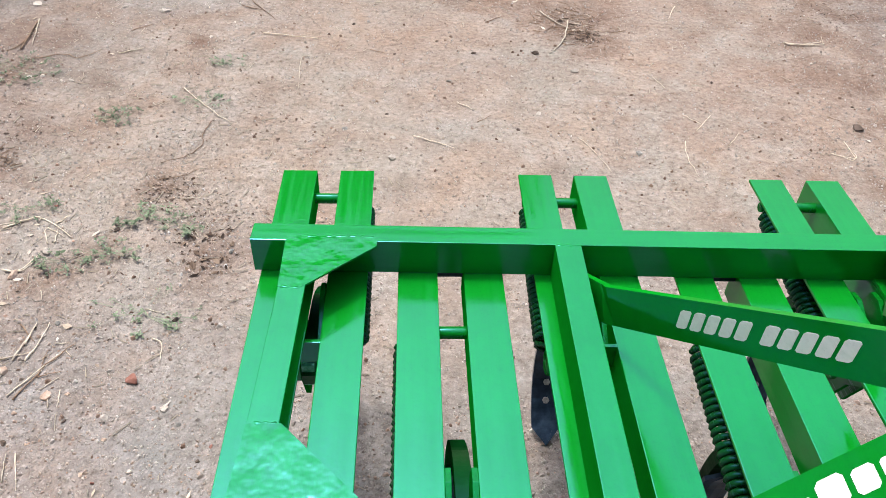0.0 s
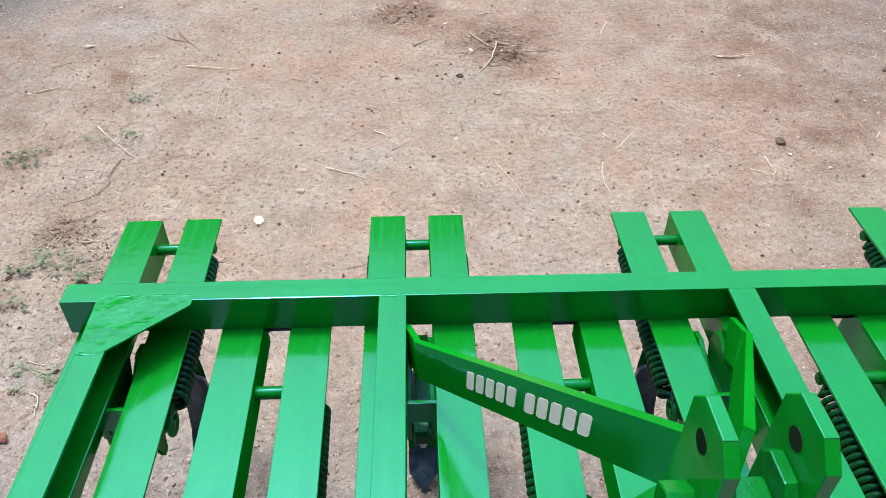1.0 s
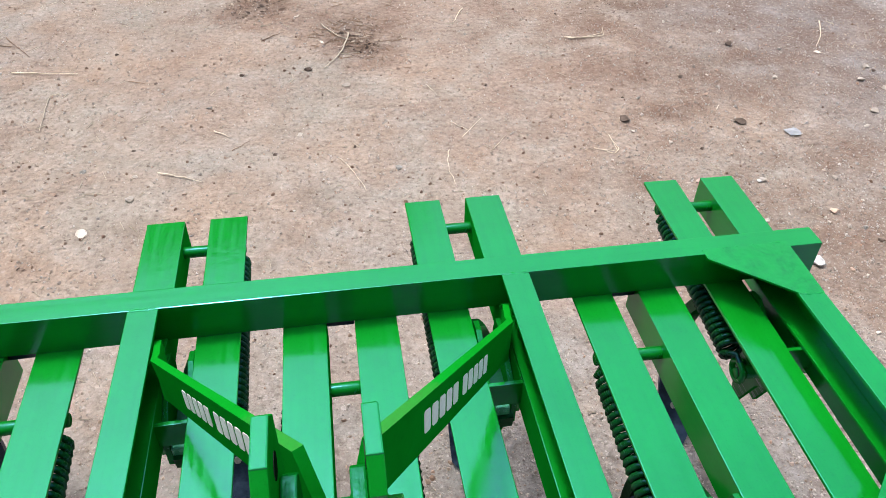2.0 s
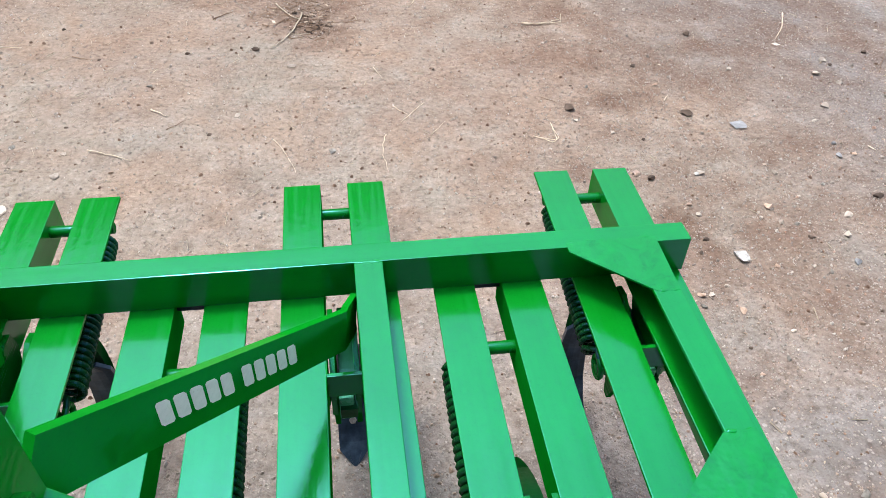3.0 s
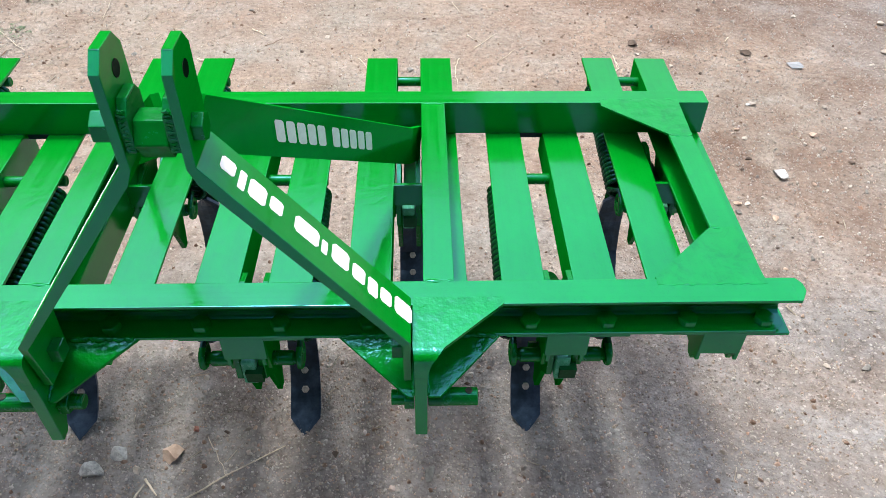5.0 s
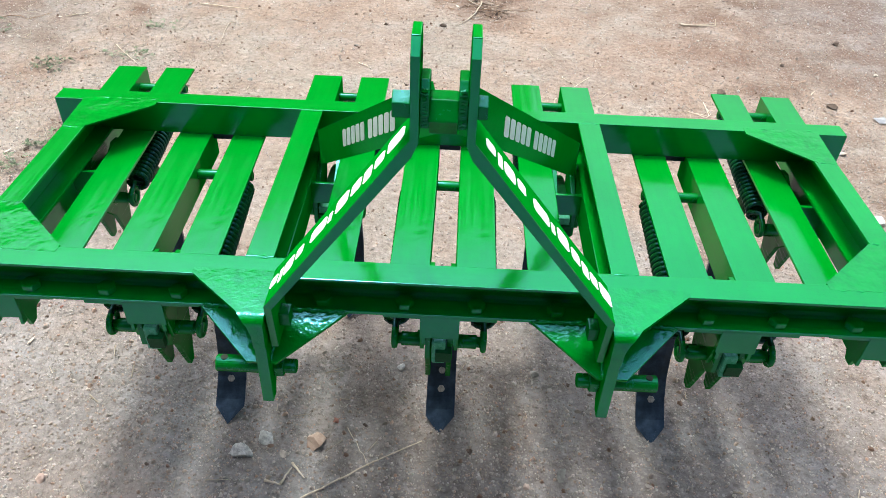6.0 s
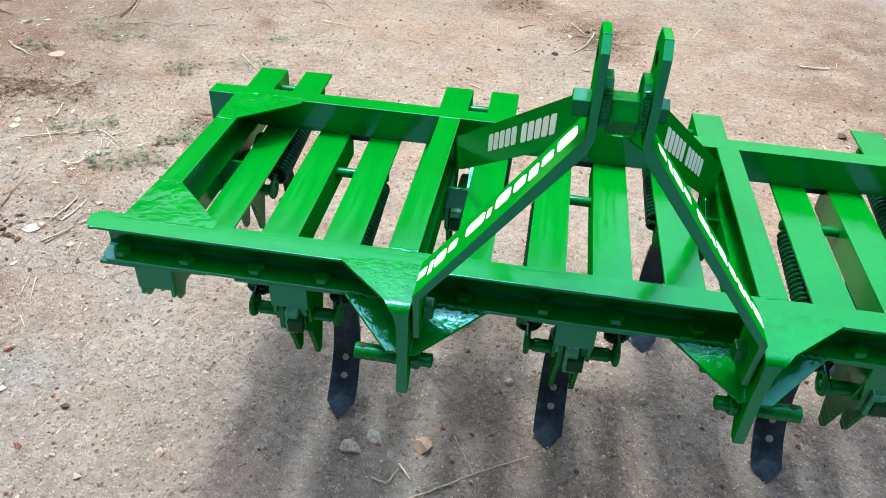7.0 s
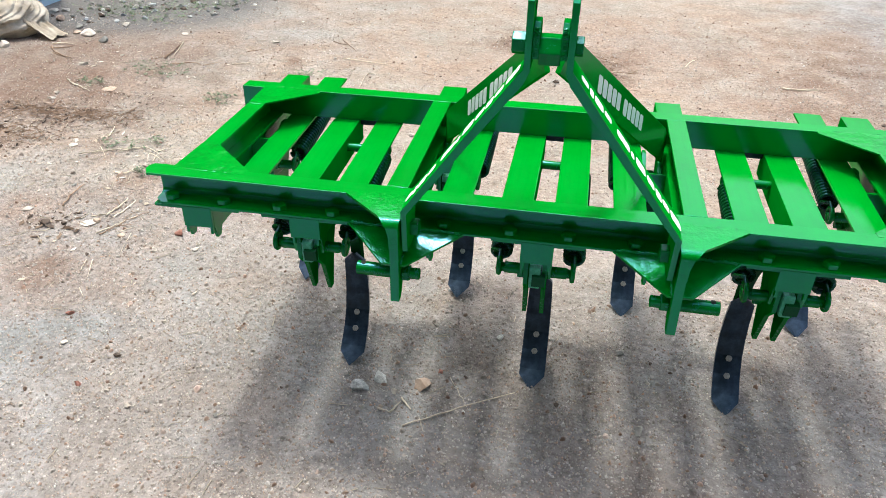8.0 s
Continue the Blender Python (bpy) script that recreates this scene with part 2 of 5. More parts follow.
STONE_GREY = mottled_material("grey_stone", [(0.3, (0.13, 0.13, 0.12)), (0.7, (0.36, 0.36, 0.33))])
STONE_PALE = mottled_material("pale_stone", [(0.3, (0.36, 0.32, 0.27)), (0.7, (0.6, 0.56, 0.5))])
STONE_TAN = mottled_material("tan_stone", [(0.3, (0.33, 0.23, 0.17)), (0.7, (0.58, 0.47, 0.38))])
STONE_DARK = mottled_material("dark_clod", [(0.3, (0.06, 0.045, 0.035)), (0.7, (0.14, 0.11, 0.09))])
STONE_GREYW = mottled_material("grey_white_stone", [(0.35, (0.27, 0.285, 0.285)), (0.65, (0.66, 0.67, 0.65))], 70.0, 0.9, 0.8)
STONE_BLUE = mottled_material("blue_grey_stone", [(0.3, (0.17, 0.185, 0.2)), (0.7, (0.32, 0.345, 0.37))])
BRICK_PALE = mottled_material("pale_brick", [(0.3, (0.34, 0.25, 0.21)), (0.7, (0.47, 0.38, 0.335))])
BRICK_RED = mottled_material("red_brick", [(0.3, (0.19, 0.08, 0.06)), (0.7, (0.31, 0.165, 0.13))])
STRAW = mottled_material("dry_straw", [(0.3, (0.48, 0.41, 0.31)), (0.7, (0.7, 0.64, 0.53))], 60.0)
TWIG = mottled_material("dry_twig", [(0.3, (0.14, 0.09, 0.06)), (0.7, (0.32, 0.23, 0.16))], 60.0)
GRASS = mottled_material("dusty_grass", [(0.3, (0.10, 0.15, 0.085)), (0.7, (0.25, 0.31, 0.21))], 40.0)
SACKCLOTH = mottled_material("dusty_sackcloth", [(0.35, (0.5, 0.43, 0.33)), (0.65, (0.76, 0.7, 0.59))], 14.0)
LIMEWASH = mottled_material("blue_limewash", [(0.3, (0.36, 0.54, 0.68)), (0.7, (0.54, 0.7, 0.82))], 3.0)
# very dark, for the added walls that the paint reflects
SCREEN_DARK = mottled_material("dark_screen", [(0.3, (0.03, 0.034, 0.026)), (0.7, (0.065, 0.065, 0.052))], 1.2)


# ---- mesh helpers ----
def mesh_of(bm, name, smooth=False):
    bmesh.ops.recalc_face_normals(bm, faces=bm.faces)
    me = bpy.data.meshes.new(name)
    bm.to_mesh(me)
    bm.free()
    if smooth:
        me.shade_smooth()
    return me


def part(name, me, mat, parent, label="", m=None):
    """One mesh object under a thing or a part; me may be shared."""
    if isinstance(me, bmesh.types.BMesh):
        me = mesh_of(me, name)
    if not me.materials:
        me.materials.append(mat)
    ob = new(name, me)
    ob.parent = parent
    if m is not None:
        ob.matrix_local = m
    if label:
        ob["label"] = label
    return ob


def thing(name, me, mat, label, category, group="", kind="", m=None):
    if isinstance(me, bmesh.types.BMesh):
        me = mesh_of(me, name)
    if not me.materials:
        me.materials.append(mat)
    ob = new(name, me)
    if m is not None:
        ob.matrix_world = m
    return tagged(ob, label, category, group, kind)


AXIS = {"x": lambda a, b, h: (h, a, b), "y": lambda a, b, h: (a, h, b), "z": lambda a, b, h: (a, b, h)}


def prism(outline, axis, low, high, bevel=0.0015, bm=None, segments=2):
    """An outline of the other two axes, in their order, drawn out along axis."""
    out = bmesh.new()
    at = AXIS[axis]
    lower = [out.verts.new(at(a, b, low)) for a, b in outline]
    upper = [out.verts.new(at(a, b, high)) for a, b in outline]
    out.faces.new(lower[::-1])
    out.faces.new(upper)
    for i in range(len(outline)):
        j = (i + 1) % len(outline)
        out.faces.new((lower[i], lower[j], upper[j], upper[i]))
    bmesh.ops.recalc_face_normals(out, faces=out.faces)
    if bevel:
        bmesh.ops.bevel(out, geom=out.edges[:], offset=bevel, segments=segments, affect="EDGES", profile=0.6)
    return joined(out, bm)


def joined(out, bm):
    if bm is None:
        return out
    me = bpy.data.meshes.new("joint")
    out.to_mesh(me)
    out.free()
    bm.from_mesh(me)
    bpy.data.meshes.remove(me)
    return bm


def slab(x0, x1, y0, y1, z0, z1, bevel=0.0015, bm=None):
    return prism([(x0, y0), (x1, y0), (x1, y1), (x0, y1)], "z", z0, z1, bevel, bm)


def sweep(points, radii, sides=10, bm=None, caps=True, flat=None, level=False):
    """A tube along points. flat: (width, height) of a rectangular section in place of a round one."""
    out = bmesh.new()
    pts = [Vector(p) for p in points]
    rings, before = [], None
    for i, p in enumerate(pts):
        ahead = (pts[min(i + 1, len(pts) - 1)] - pts[max(i - 1, 0)]).normalized()
        if before is None:
            before = Vector((1, 0, 0)) if abs(ahead.x) < 0.9 else Vector((0, 0, 1))
        side = (before - ahead * before.dot(ahead)).normalized()
        if level:
            side = ahead.cross(Vector((0, 0, 1))).normalized()
        before = side
        up = ahead.cross(side)
        r = radii[i] if isinstance(radii, (list, tuple)) else radii
        if flat:
            w, h = flat[0] / 2, flat[1] / 2
            corners = [(w, h), (-w, h), (-w, -h), (w, -h)]
            rings.append([out.verts.new(p + side * a + up * b) for a, b in corners])
        else:
            rings.append([out.verts.new(p + (side * math.cos(2 * math.pi * k / sides) + up * math.sin(2 * math.pi * k / sides)) * r) for k in range(sides)])
    for a, b in zip(rings, rings[1:]):
        for k in range(len(a)):
            out.faces.new((a[k], a[(k + 1) % len(a)], b[(k + 1) % len(a)], b[k]))
    if caps:
        out.faces.new(rings[0][::-1])
        out.faces.new(rings[-1])
    bmesh.ops.recalc_face_normals(out, faces=out.faces)
    return joined(out, bm)


def rod(p, q, r, sides=16, bm=None, bevel=0.0):
    p, q = Vector(p), Vector(q)
    if not bevel:
        return sweep([p, q], r, sides, bm)
    d = (q - p).normalized() * bevel
    return sweep([p, p + d, q - d, q], [r - bevel, r, r, r - bevel], sides, bm)


def hexagon(centre, axis, r, length, bm=None, bevel=0.0015):
    ring = [(r * math.cos(k * math.pi / 3), r * math.sin(k * math.pi / 3)) for k in range(6)]
    out = prism(ring, "z", 0, length, bevel)
    turn = Vector((0, 0, 1)).rotation_difference(Vector(axis)).to_matrix().to_4x4()
    bmesh.ops.transform(out, matrix=Matrix.Translation(centre) @ turn, verts=out.verts)
    return joined(out, bm)


def smooth_line(points, n):
    """Catmull-Rom through points, n steps a span."""
    p = [Vector(a) for a in points]
    p = [p[0] * 2 - p[1]] + p + [p[-1] * 2 - p[-2]]
    out = []
    for i in range(1, len(p) - 2):
        for k in range(n):
            t = k / n
            out.append(0.5 * (2 * p[i] + (p[i + 1] - p[i - 1]) * t + (2 * p[i - 1] - 5 * p[i] + 4 * p[i + 1] - p[i + 2]) * t * t + (3 * p[i] - p[i - 1] - 3 * p[i + 1] + p[i + 2]) * t ** 3))
    return out + [p[-2]]


def shift(x=0.0, y=0.0, z=0.0):
    return Matrix.Translation((x, y, z))


# ---- ground ----
def spread(reach, near, step):
    """Steps that are even near the middle and grow outwards."""
    out, at, d = [0.0], 0.0, step
    while at < reach:
        d = step if at < near else d * 1.35
        at += d
        out.append(at)
    return [-v for v in out[:0:-1]] + out


def ground_height(x, y):
    d = math.hypot(x, y - 1.2)
    near = max(0.0, 1 - d / 9)
    h = 0.012 * (noise.noise((x * 0.9, y * 0.9, 3.1))) + 0.006 * noise.noise((x * 3.1, y * 3.1, 7.7)) + 0.004 * noise.noise((x * 9, y * 9, 1.3))
    return h * near + 0.02 * noise.noise((x * 0.2, y * 0.2, 5.0)) * min(1.0, d / 4)


def build_ground():
    xs, ys = spread(400, 2.6, 0.03), [v + 1.4 for v in spread(400, 2.6, 0.03)]
    verts = [(x, y, ground_height(x, y)) for y in ys for x in xs]
    w = len(xs)
    faces = [(j * w + i, j * w + i + 1, (j + 1) * w + i + 1, (j + 1) * w + i) for j in range(len(ys) - 1) for i in range(w - 1)]
    me = bpy.data.meshes.new("ground")
    me.from_pydata(verts, [], faces)
    me.shade_smooth()
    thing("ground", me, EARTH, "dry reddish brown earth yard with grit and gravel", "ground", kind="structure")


build_ground()

# ---- cultivator ----
TOP, LOW = 0.637, 0.567          # upper and lower side of the frame
BAR_TOP, BAR_LOW = 0.566, 0.502  # tine bars, under the frame
WALL = 0.006
REAR_Y0, REAR_Y1 = 1.014, 1.058
FRONT_Y0, FRONT_Y1 = 0.480, 0.527
BAR_W, BAR_GAP = 0.069, 0.046
REAR_X = [-0.735, -0.2495, 0.2415, 0.738]
REAR_GAP = [0.048, 0.047, 0.052, 0.053]
FRONT_X = [-0.489, 0.003, 0.489]
REAR_FEET = [-0.716, -0.246, 0.243, 0.7205]  # where the slightly fanned pairs meet the front beam
FRONT_FEET = [-0.479, 0.0, 0.484]
FOOT_Y = 0.49
SET_BACK = 0.365                 # rear tines behind the front ones

cultivator = new("cultivator")
tagged(cultivator, "bright green painted spring-loaded seven-tine tractor cultivator standing on bare earth", "cultivator")


def channel_y(x_open, x_back, y0, y1, z0, z1):
    """A channel along y, with its back at x_back."""
    s = 1 if x_open > x_back else -1
    w = WALL * s
    return prism([(x_back, z0), (x_open, z0), (x_open, z0 + WALL), (x_back + w, z0 + WALL), (x_back + w, z1 - WALL), (x_open, z1 - WALL), (x_open, z1), (x_back, z1)], "y", y0, y1, 0.0012)


def channel_x(y_open, y_back, x0, x1, z0, z1, wall=WALL):
    s = 1 if y_open > y_back else -1
    w = wall * s
    return prism([(y_back, z0), (y_open, z0), (y_open, z0 + wall), (y_back + w, z0 + wall), (y_back + w, z1 - wall), (y_open, z1 - wall), (y_open, z1), (y_back, z1)], "x", x0, x1, 0.0012)


# beams of the frame
def front_beam_mesh():
    y0, y1, w = FRONT_Y0, FRONT_Y1, 0.007
    bm = prism([(y1, LOW), (y0, LOW), (y0, LOW + w - 0.002), (y0 + 0.012, LOW + w), (y1 - w - 0.008, LOW + w + 0.002), (y1 - w - 0.0025, LOW + w + 0.006), (y1 - w, LOW + w + 0.011), (y1 - w, TOP - w - 0.012), (y1 - w - 0.008, TOP - w), (y0, TOP - w + 0.002), (y0, TOP), (y1, TOP)], "x", -0.806, 0.806, 0.001)
    for v in bm.verts:
        if v.co.z < LOW + 0.012 and v.co.y < y0 + 0.006:
            v.co.x *= 0.984
    for s in (-1, 1):
        prism([(s * 0.8055, y1), (s * 0.816, y1), (s * 0.824, y1 - 0.012), (s * 0.824, y0 + 0.02), (s * 0.812, y0), (s * 0.8055, y0)], "z", TOP - w + 0.001, TOP - 0.0002, 0.001, bm)
    return bm


front_beam = part("front_beam", front_beam_mesh(), GREEN_ACROSS, cultivator, "open-fronted steel channel with bolt heads on its lower flange")
rear_beam = part("rear_beam", channel_x(REAR_Y1, REAR_Y0, -0.832, 0.832, LOW, TOP), GREEN_ACROSS, cultivator)
for s in (-1, 1):
    part("side_beam", channel_y(s * 0.724, s * 0.767, FRONT_Y1 + 0.001, REAR_Y0 - 0.001, LOW, TOP), GREEN, cultivator)
    part("cross_beam", channel_y(s * 0.268, s * 0.313, FRONT_Y1 + 0.001, REAR_Y0 - 0.001, LOW, TOP), GREEN, cultivator)
    # corner plates on the frame
    part("corner_plate", prism([(s * 0.617, REAR_Y0 - 0.012), (s * 0.617, REAR_Y0 + 0.012), (s * 0.772, REAR_Y0 + 0.012), (s * 0.767, 0.899), (s * 0.730, 0.899)], "z", TOP - 0.003, TOP + 0.0004, 0.0), GREEN_LUMPY, cultivator, "corner plate with lumpy weld and thick paint")
    part("corner_plate", prism([(s * 0.610, FRONT_Y1 - 0.012), (s * 0.610, FRONT_Y1 + 0.004), (s * 0.7215, 0.640), (s * 0.767, 0.640), (s * 0.772, FRONT_Y1 - 0.012)], "z", TOP - 0.003, TOP + 0.0004, 0.0), GREEN_LUMPY, cultivator, "corner plate with lumpy weld and thick paint")


def seam(p, q, seed):
    """A flat, uneven weld bead under thick paint, along a joint on the frame's upper side."""
    rng = random.Random(seed)
    p, q = Vector(p), Vector(q)
    n = max(6, int((q - p).length / 0.006))
    side = (q - p).normalized().cross(Vector((0, 0, 1)))
    line = [p.lerp(q, k / n) + side * rng.uniform(-0.0012, 0.0012) for k in range(n + 1)]
    radii = [0.0034 + rng.uniform(-0.0008, 0.0012) for _ in line]
    radii[0] = radii[-1] = 0.002
    part("weld_bead", mesh_of(sweep(line, radii, 9), "weld_bead", True), GREEN_THICK, cultivator, "low uneven weld bead under green paint")


for s in (-1, 1):
    high = TOP - 0.0027
    seam((s * 0.268, FRONT_Y1, high), (s * 0.313, FRONT_Y1, high), 31 + s)
    seam((s * 0.268, REAR_Y0, high), (s * 0.313, REAR_Y0, high), 41 + s)
    seam((s * 0.731, 0.899, high), (s * 0.766, 0.899, high), 51 + s)
    seam((s * 0.723, 0.640, high), (s * 0.766, 0.640, high), 61 + s)
    seam((s * 0.618, REAR_Y0 + 0.012, high - 0.0006), (s * 0.765, REAR_Y0 + 0.012, high - 0.0006), 71 + s)
    seam((s * 0.611, FRONT_Y1 - 0.012, high - 0.0006), (s * 0.77, FRONT_Y1 - 0.012, high - 0.0006), 81 + s)


# tine bars: steel angles in pairs, each with its upright leg on the inner side of the pair
def bar_mesh(y0, y1, inner):
    a, b, w = -inner * BAR_W / 2, inner * BAR_W / 2, inner * 0.006
    return mesh_of(prism([(a, BAR_TOP), (a, BAR_TOP - 0.006), (b - w, BAR_TOP - 0.007), (b - w, BAR_LOW), (b, BAR_LOW), (b, BAR_TOP)], "y", y0, y1, 0.0013), "tine_bar")


REAR_BARS = {s: bar_mesh(0.483, 1.325, -s) for s in (-1, 1)}
FRONT_BARS = {s: bar_mesh(0.483, 1.045, -s) for s in (-1, 1)}
PIN = mesh_of(rod((-0.088, 0, 0), (0.088, 0, 0), 0.0105, 16, None, 0.001), "spring_pin", True)


def helix(p, q, r, wire, turns):
    p, q = Vector(p), Vector(q)
    ahead = (q - p).normalized()
    side = ahead.cross(Vector((0, 0, 1))).normalized()
    up = side.cross(ahead)
    n = turns * 14
    pts = []
    for i in range(n + 1):
        t = i / n
        a = 2 * math.pi * turns * t
        pts.append(p + (q - p) * t + (side * math.cos(a) + up * math.sin(a)) * r)
    # hooks at both ends
    head = [p - ahead * 0.03 + up * 0.004, p - ahead * 0.02 + up * r * 0.5]
    tail = [q + ahead * 0.012 + up * r * 0.5, q + ahead * 0.028 + up * 0.006, q + ahead * 0.045 - up * 0.008]
    return head + pts + tail


SPRINGS = [mesh_of(sweep(helix((x, -0.03, -0.008), (x, -0.35, -0.040), 0.0185, 0.0045, 26), 0.0052, 6), "spring", True) for x in (-0.075, 0.075)]


def ring(centre, big, small, axis="x", n=18, sides=8):
    pts = []
    for k in range(n + 1):
        a = 2 * math.pi * k / n
        pts.append(Vector(centre) + Vector((0, math.cos(a) * big, math.sin(a) * big)))
    return sweep(pts, small, sides)


# tine at the middle of a pair, with the spring pin at y = 0 and heights from the ground
SHANK = mesh_of(sweep(smooth_line([(0, -0.405, 0.478), (0, -0.32, 0.49), (0, -0.235, 0.482), (0, -0.165, 0.445), (0, -0.104, 0.385), (0, -0.068, 0.315), (0, -0.054, 0.24), (0, -0.056, 0.17), (0, -0.064, 0.125)], 6), 0, 4, None, True, (0.026, 0.026)), "shank")


def shovel_mesh():
    """A curved blade, pointed at both ends and slightly dished."""
    pts = [(-0.100, 0.292), (-0.092, 0.268), (-0.086, 0.235), (-0.082, 0.20), (-0.083, 0.16), (-0.092, 0.112), (-0.115, 0.068), (-0.150, 0.032), (-0.165, 0.021), (-0.197, 0.001)]
    half = [0.006, 0.027, 0.029, 0.030, 0.0312, 0.032, 0.0325, 0.033, 0.0325, 0.003]
    out = bmesh.new()
    rows = []
    for (y, z), h in zip(pts, half):
        row = []
        for depth in (0.0, 0.009):
            for u in (-1, -0.5, 0, 0.5, 1):
                row.append(out.verts.new((u * h, y + depth + 0.004 * u * u, z)))
        rows.append(row)
    for a, b in zip(rows, rows[1:]):
        for k in range(4):
            out.faces.new((a[k], a[k + 1], b[k + 1], b[k]))
            out.faces.new((a[5 + k + 1], a[5 + k], b[5 + k], b[5 + k + 1]))
        out.faces.new((a[0], b[0], b[5], a[5]))
        out.faces.new((a[4], a[9], b[9], b[4]))
    out.faces.new([rows[0][k] for k in (0, 1, 2, 3, 4, 9, 8, 7, 6, 5)])
    out.faces.new([rows[-1][k] for k in (0, 1, 2, 3, 4, 9, 8, 7, 6, 5)][::-1])
    return mesh_of(out, "shovel")


SHOVEL = shovel_mesh()
SHOVEL_BOLT = mesh_of(hexagon((0, 0, 0), (0, -0.8, 0.5), 0.0085, 0.006), "bolt")
SIDE_PLATE = mesh_of(prism([(-0.405, 0.515), (-0.295, 0.566), (-0.27, 0.562), (-0.26, 0.53), (-0.295, 0.45), (-0.322, 0.345), (-0.338, 0.345), (-0.372, 0.43), (-0.405, 0.462)], "x", -0.0045, 0.0045, 0.001), "side_plate")
CROSS_ROD = mesh_of(rod((-0.080, -0.382, 0.484), (0.080, -0.382, 0.484), 0.0095, 14, None, 0.001), "cross_rod", True)
EYE_RING = mesh_of(ring((0, -0.379, 0.487), 0.0175, 0.0052), "spring_eye", True)
SLEEVES = [mesh_of(rod((s * 0.030, -0.382, 0.484), (s * 0.064, -0.382, 0.484), 0.0118, 14, None, 0.001), "rod_sleeve", True) for s in (-1, 1)]
PIVOT_BLOCK = mesh_of(slab(-0.0115, 0.0115, -0.412, -0.385, 0.458, 0.508, 0.004), "pivot_block")


def bracket_mesh(tip):
    """A plate across the front with a pointed cheek going back at each side."""
    bm = prism([(-0.032, 0.5655), (0.032, 0.5655), (0.032, 0.518), (-0.032, 0.518)], "y", 0.482, 0.489, 0.001)
    for s in (-1, 1):
        prism([(0.4895, 0.5655), (0.560, 0.5655), (0.515, tip), (0.500, tip), (0.4895, 0.518)], "x", s * 0.0285 - 0.0035, s * 0.0285 + 0.0035, 0.001, bm)
    return mesh_of(bm, "bracket")


BRACKET_FRONT, BRACKET_REAR = bracket_mesh(0.474), bracket_mesh(0.486)
# black block added in place of the dark slot between the front bars
BAR_SLOT = mesh_of(slab(-0.0225, 0.0225, 1.022, 1.04, 0.551, 0.5655, 0.001), "bar_slot")
FLANGE_BOLT = mesh_of(hexagon((0, 0, 0), (0, 0, 1), 0.0155, 0.012, None, 0.002), "bolt")
TINE_BOLT = mesh_of(hexagon((-0.040, -0.325, 0.435), (1, 0, 0), 0.010, 0.020), "bolt")

for n, (x, foot) in enumerate(zip(REAR_X + FRONT_X, REAR_FEET + FRONT_FEET)):
    rear = n < 4
    pin_y = 0.895 + (SET_BACK if rear else 0.0)
    lean = math.atan((x - foot) / ((1.325 if rear else 1.0) - FOOT_Y))
    base = shift(foot, FOOT_Y) @ Matrix.Rotation(-lean, 4, "Z") @ shift(0, -FOOT_Y)
    at = base @ shift(0, pin_y)
    tine_at = base @ shift(0.003 if rear else 0.008, pin_y - 0.012)
    for s in (-1, 1):
        part("tine_bar", (REAR_BARS if rear else FRONT_BARS)[s], GREEN, cultivator, "", base @ shift(s * (BAR_W + (REAR_GAP[n] if rear else BAR_GAP)) / 2))
        part("bolt", FLANGE_BOLT, GREEN_THICK, front_beam, "", shift(foot + s * 0.0575, 0.499, LOW + 0.007))
        part("side_plate", SIDE_PLATE, GREEN_FIXING, cultivator, "", at @ shift(s * 0.0185))
        part("spring_eye", EYE_RING, GREEN_FIXING, cultivator, "", at @ shift(s * 0.075))
        part("spring", SPRINGS[0 if s < 0 else 1], GREEN_SPRING, cultivator, "dark green painted coil spring", at @ shift(0, 0, 0.542))
    part("spring_pin", PIN, GREEN_FIXING, cultivator, "", at @ shift(0, 0, 0.542))
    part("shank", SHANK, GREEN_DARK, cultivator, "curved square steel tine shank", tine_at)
    shovel = part("shovel", SHOVEL, BLACK, cultivator, "blue-black painted blade pointed at both ends, with sheen put into its colour", tine_at)
    for y, z in ((-0.093, 0.104), (-0.116, 0.066)):
        part("bolt", SHOVEL_BOLT, STEEL, shovel, "bare zinc bolt head", shift(0, y, z))
    part("cross_rod", CROSS_ROD, GREEN_FIXING, cultivator, "", at)
    for sleeve in SLEEVES:
        part("rod_sleeve", sleeve, GREEN_FIXING, cultivator, "", at)
    part("pivot_block", PIVOT_BLOCK, GREEN_WORN_SKYLIT, cultivator, "thinly painted end of the tine shank, sky light put into its pale colour", at)
    part("bolt", TINE_BOLT, GREEN_FIXING, cultivator, "", at)
    part("bracket", BRACKET_REAR if rear else BRACKET_FRONT, GREEN, cultivator, "", base)
    if rear:
        part("bracket", BRACKET_FRONT, GREEN, cultivator, "", base @ shift(0, SET_BACK))
    else:
        part("bar_slot", BAR_SLOT, BLACK, cultivator, "", base)


# hitch: nose plates, lower plates, pins, mast arms and braces
HITCH_X, MAST_X = -0.001, -0.0065   # the hitch and the mast stand a little off the middle


def letter_bars(parent, at, along, across, out, height, steps):
    """White bars in place of lettering; steps are (width, gap, foot, head), foot and head as shares of the height."""
    x = 0.0
    for w, gap, foot, head in steps:
        low, high, c = (foot - 0.5) * height, (head - 0.5) * height, min(w, height) * 0.16
        bm = prism([(x + c, low), (x + w - c, low), (x + w, low + c), (x + w, high - c), (x + w - c, high), (x + c, high), (x, high - c), (x, low + c)], "z", -0.0003, 0.0003, 0.0)
        for v in bm.verts:
            v.co = at + along * v.co.x + across * v.co.y + out * v.co.z
        part("lettering_bar", bm, WHITE, parent, "white bar of lettering")
        x += w + gap


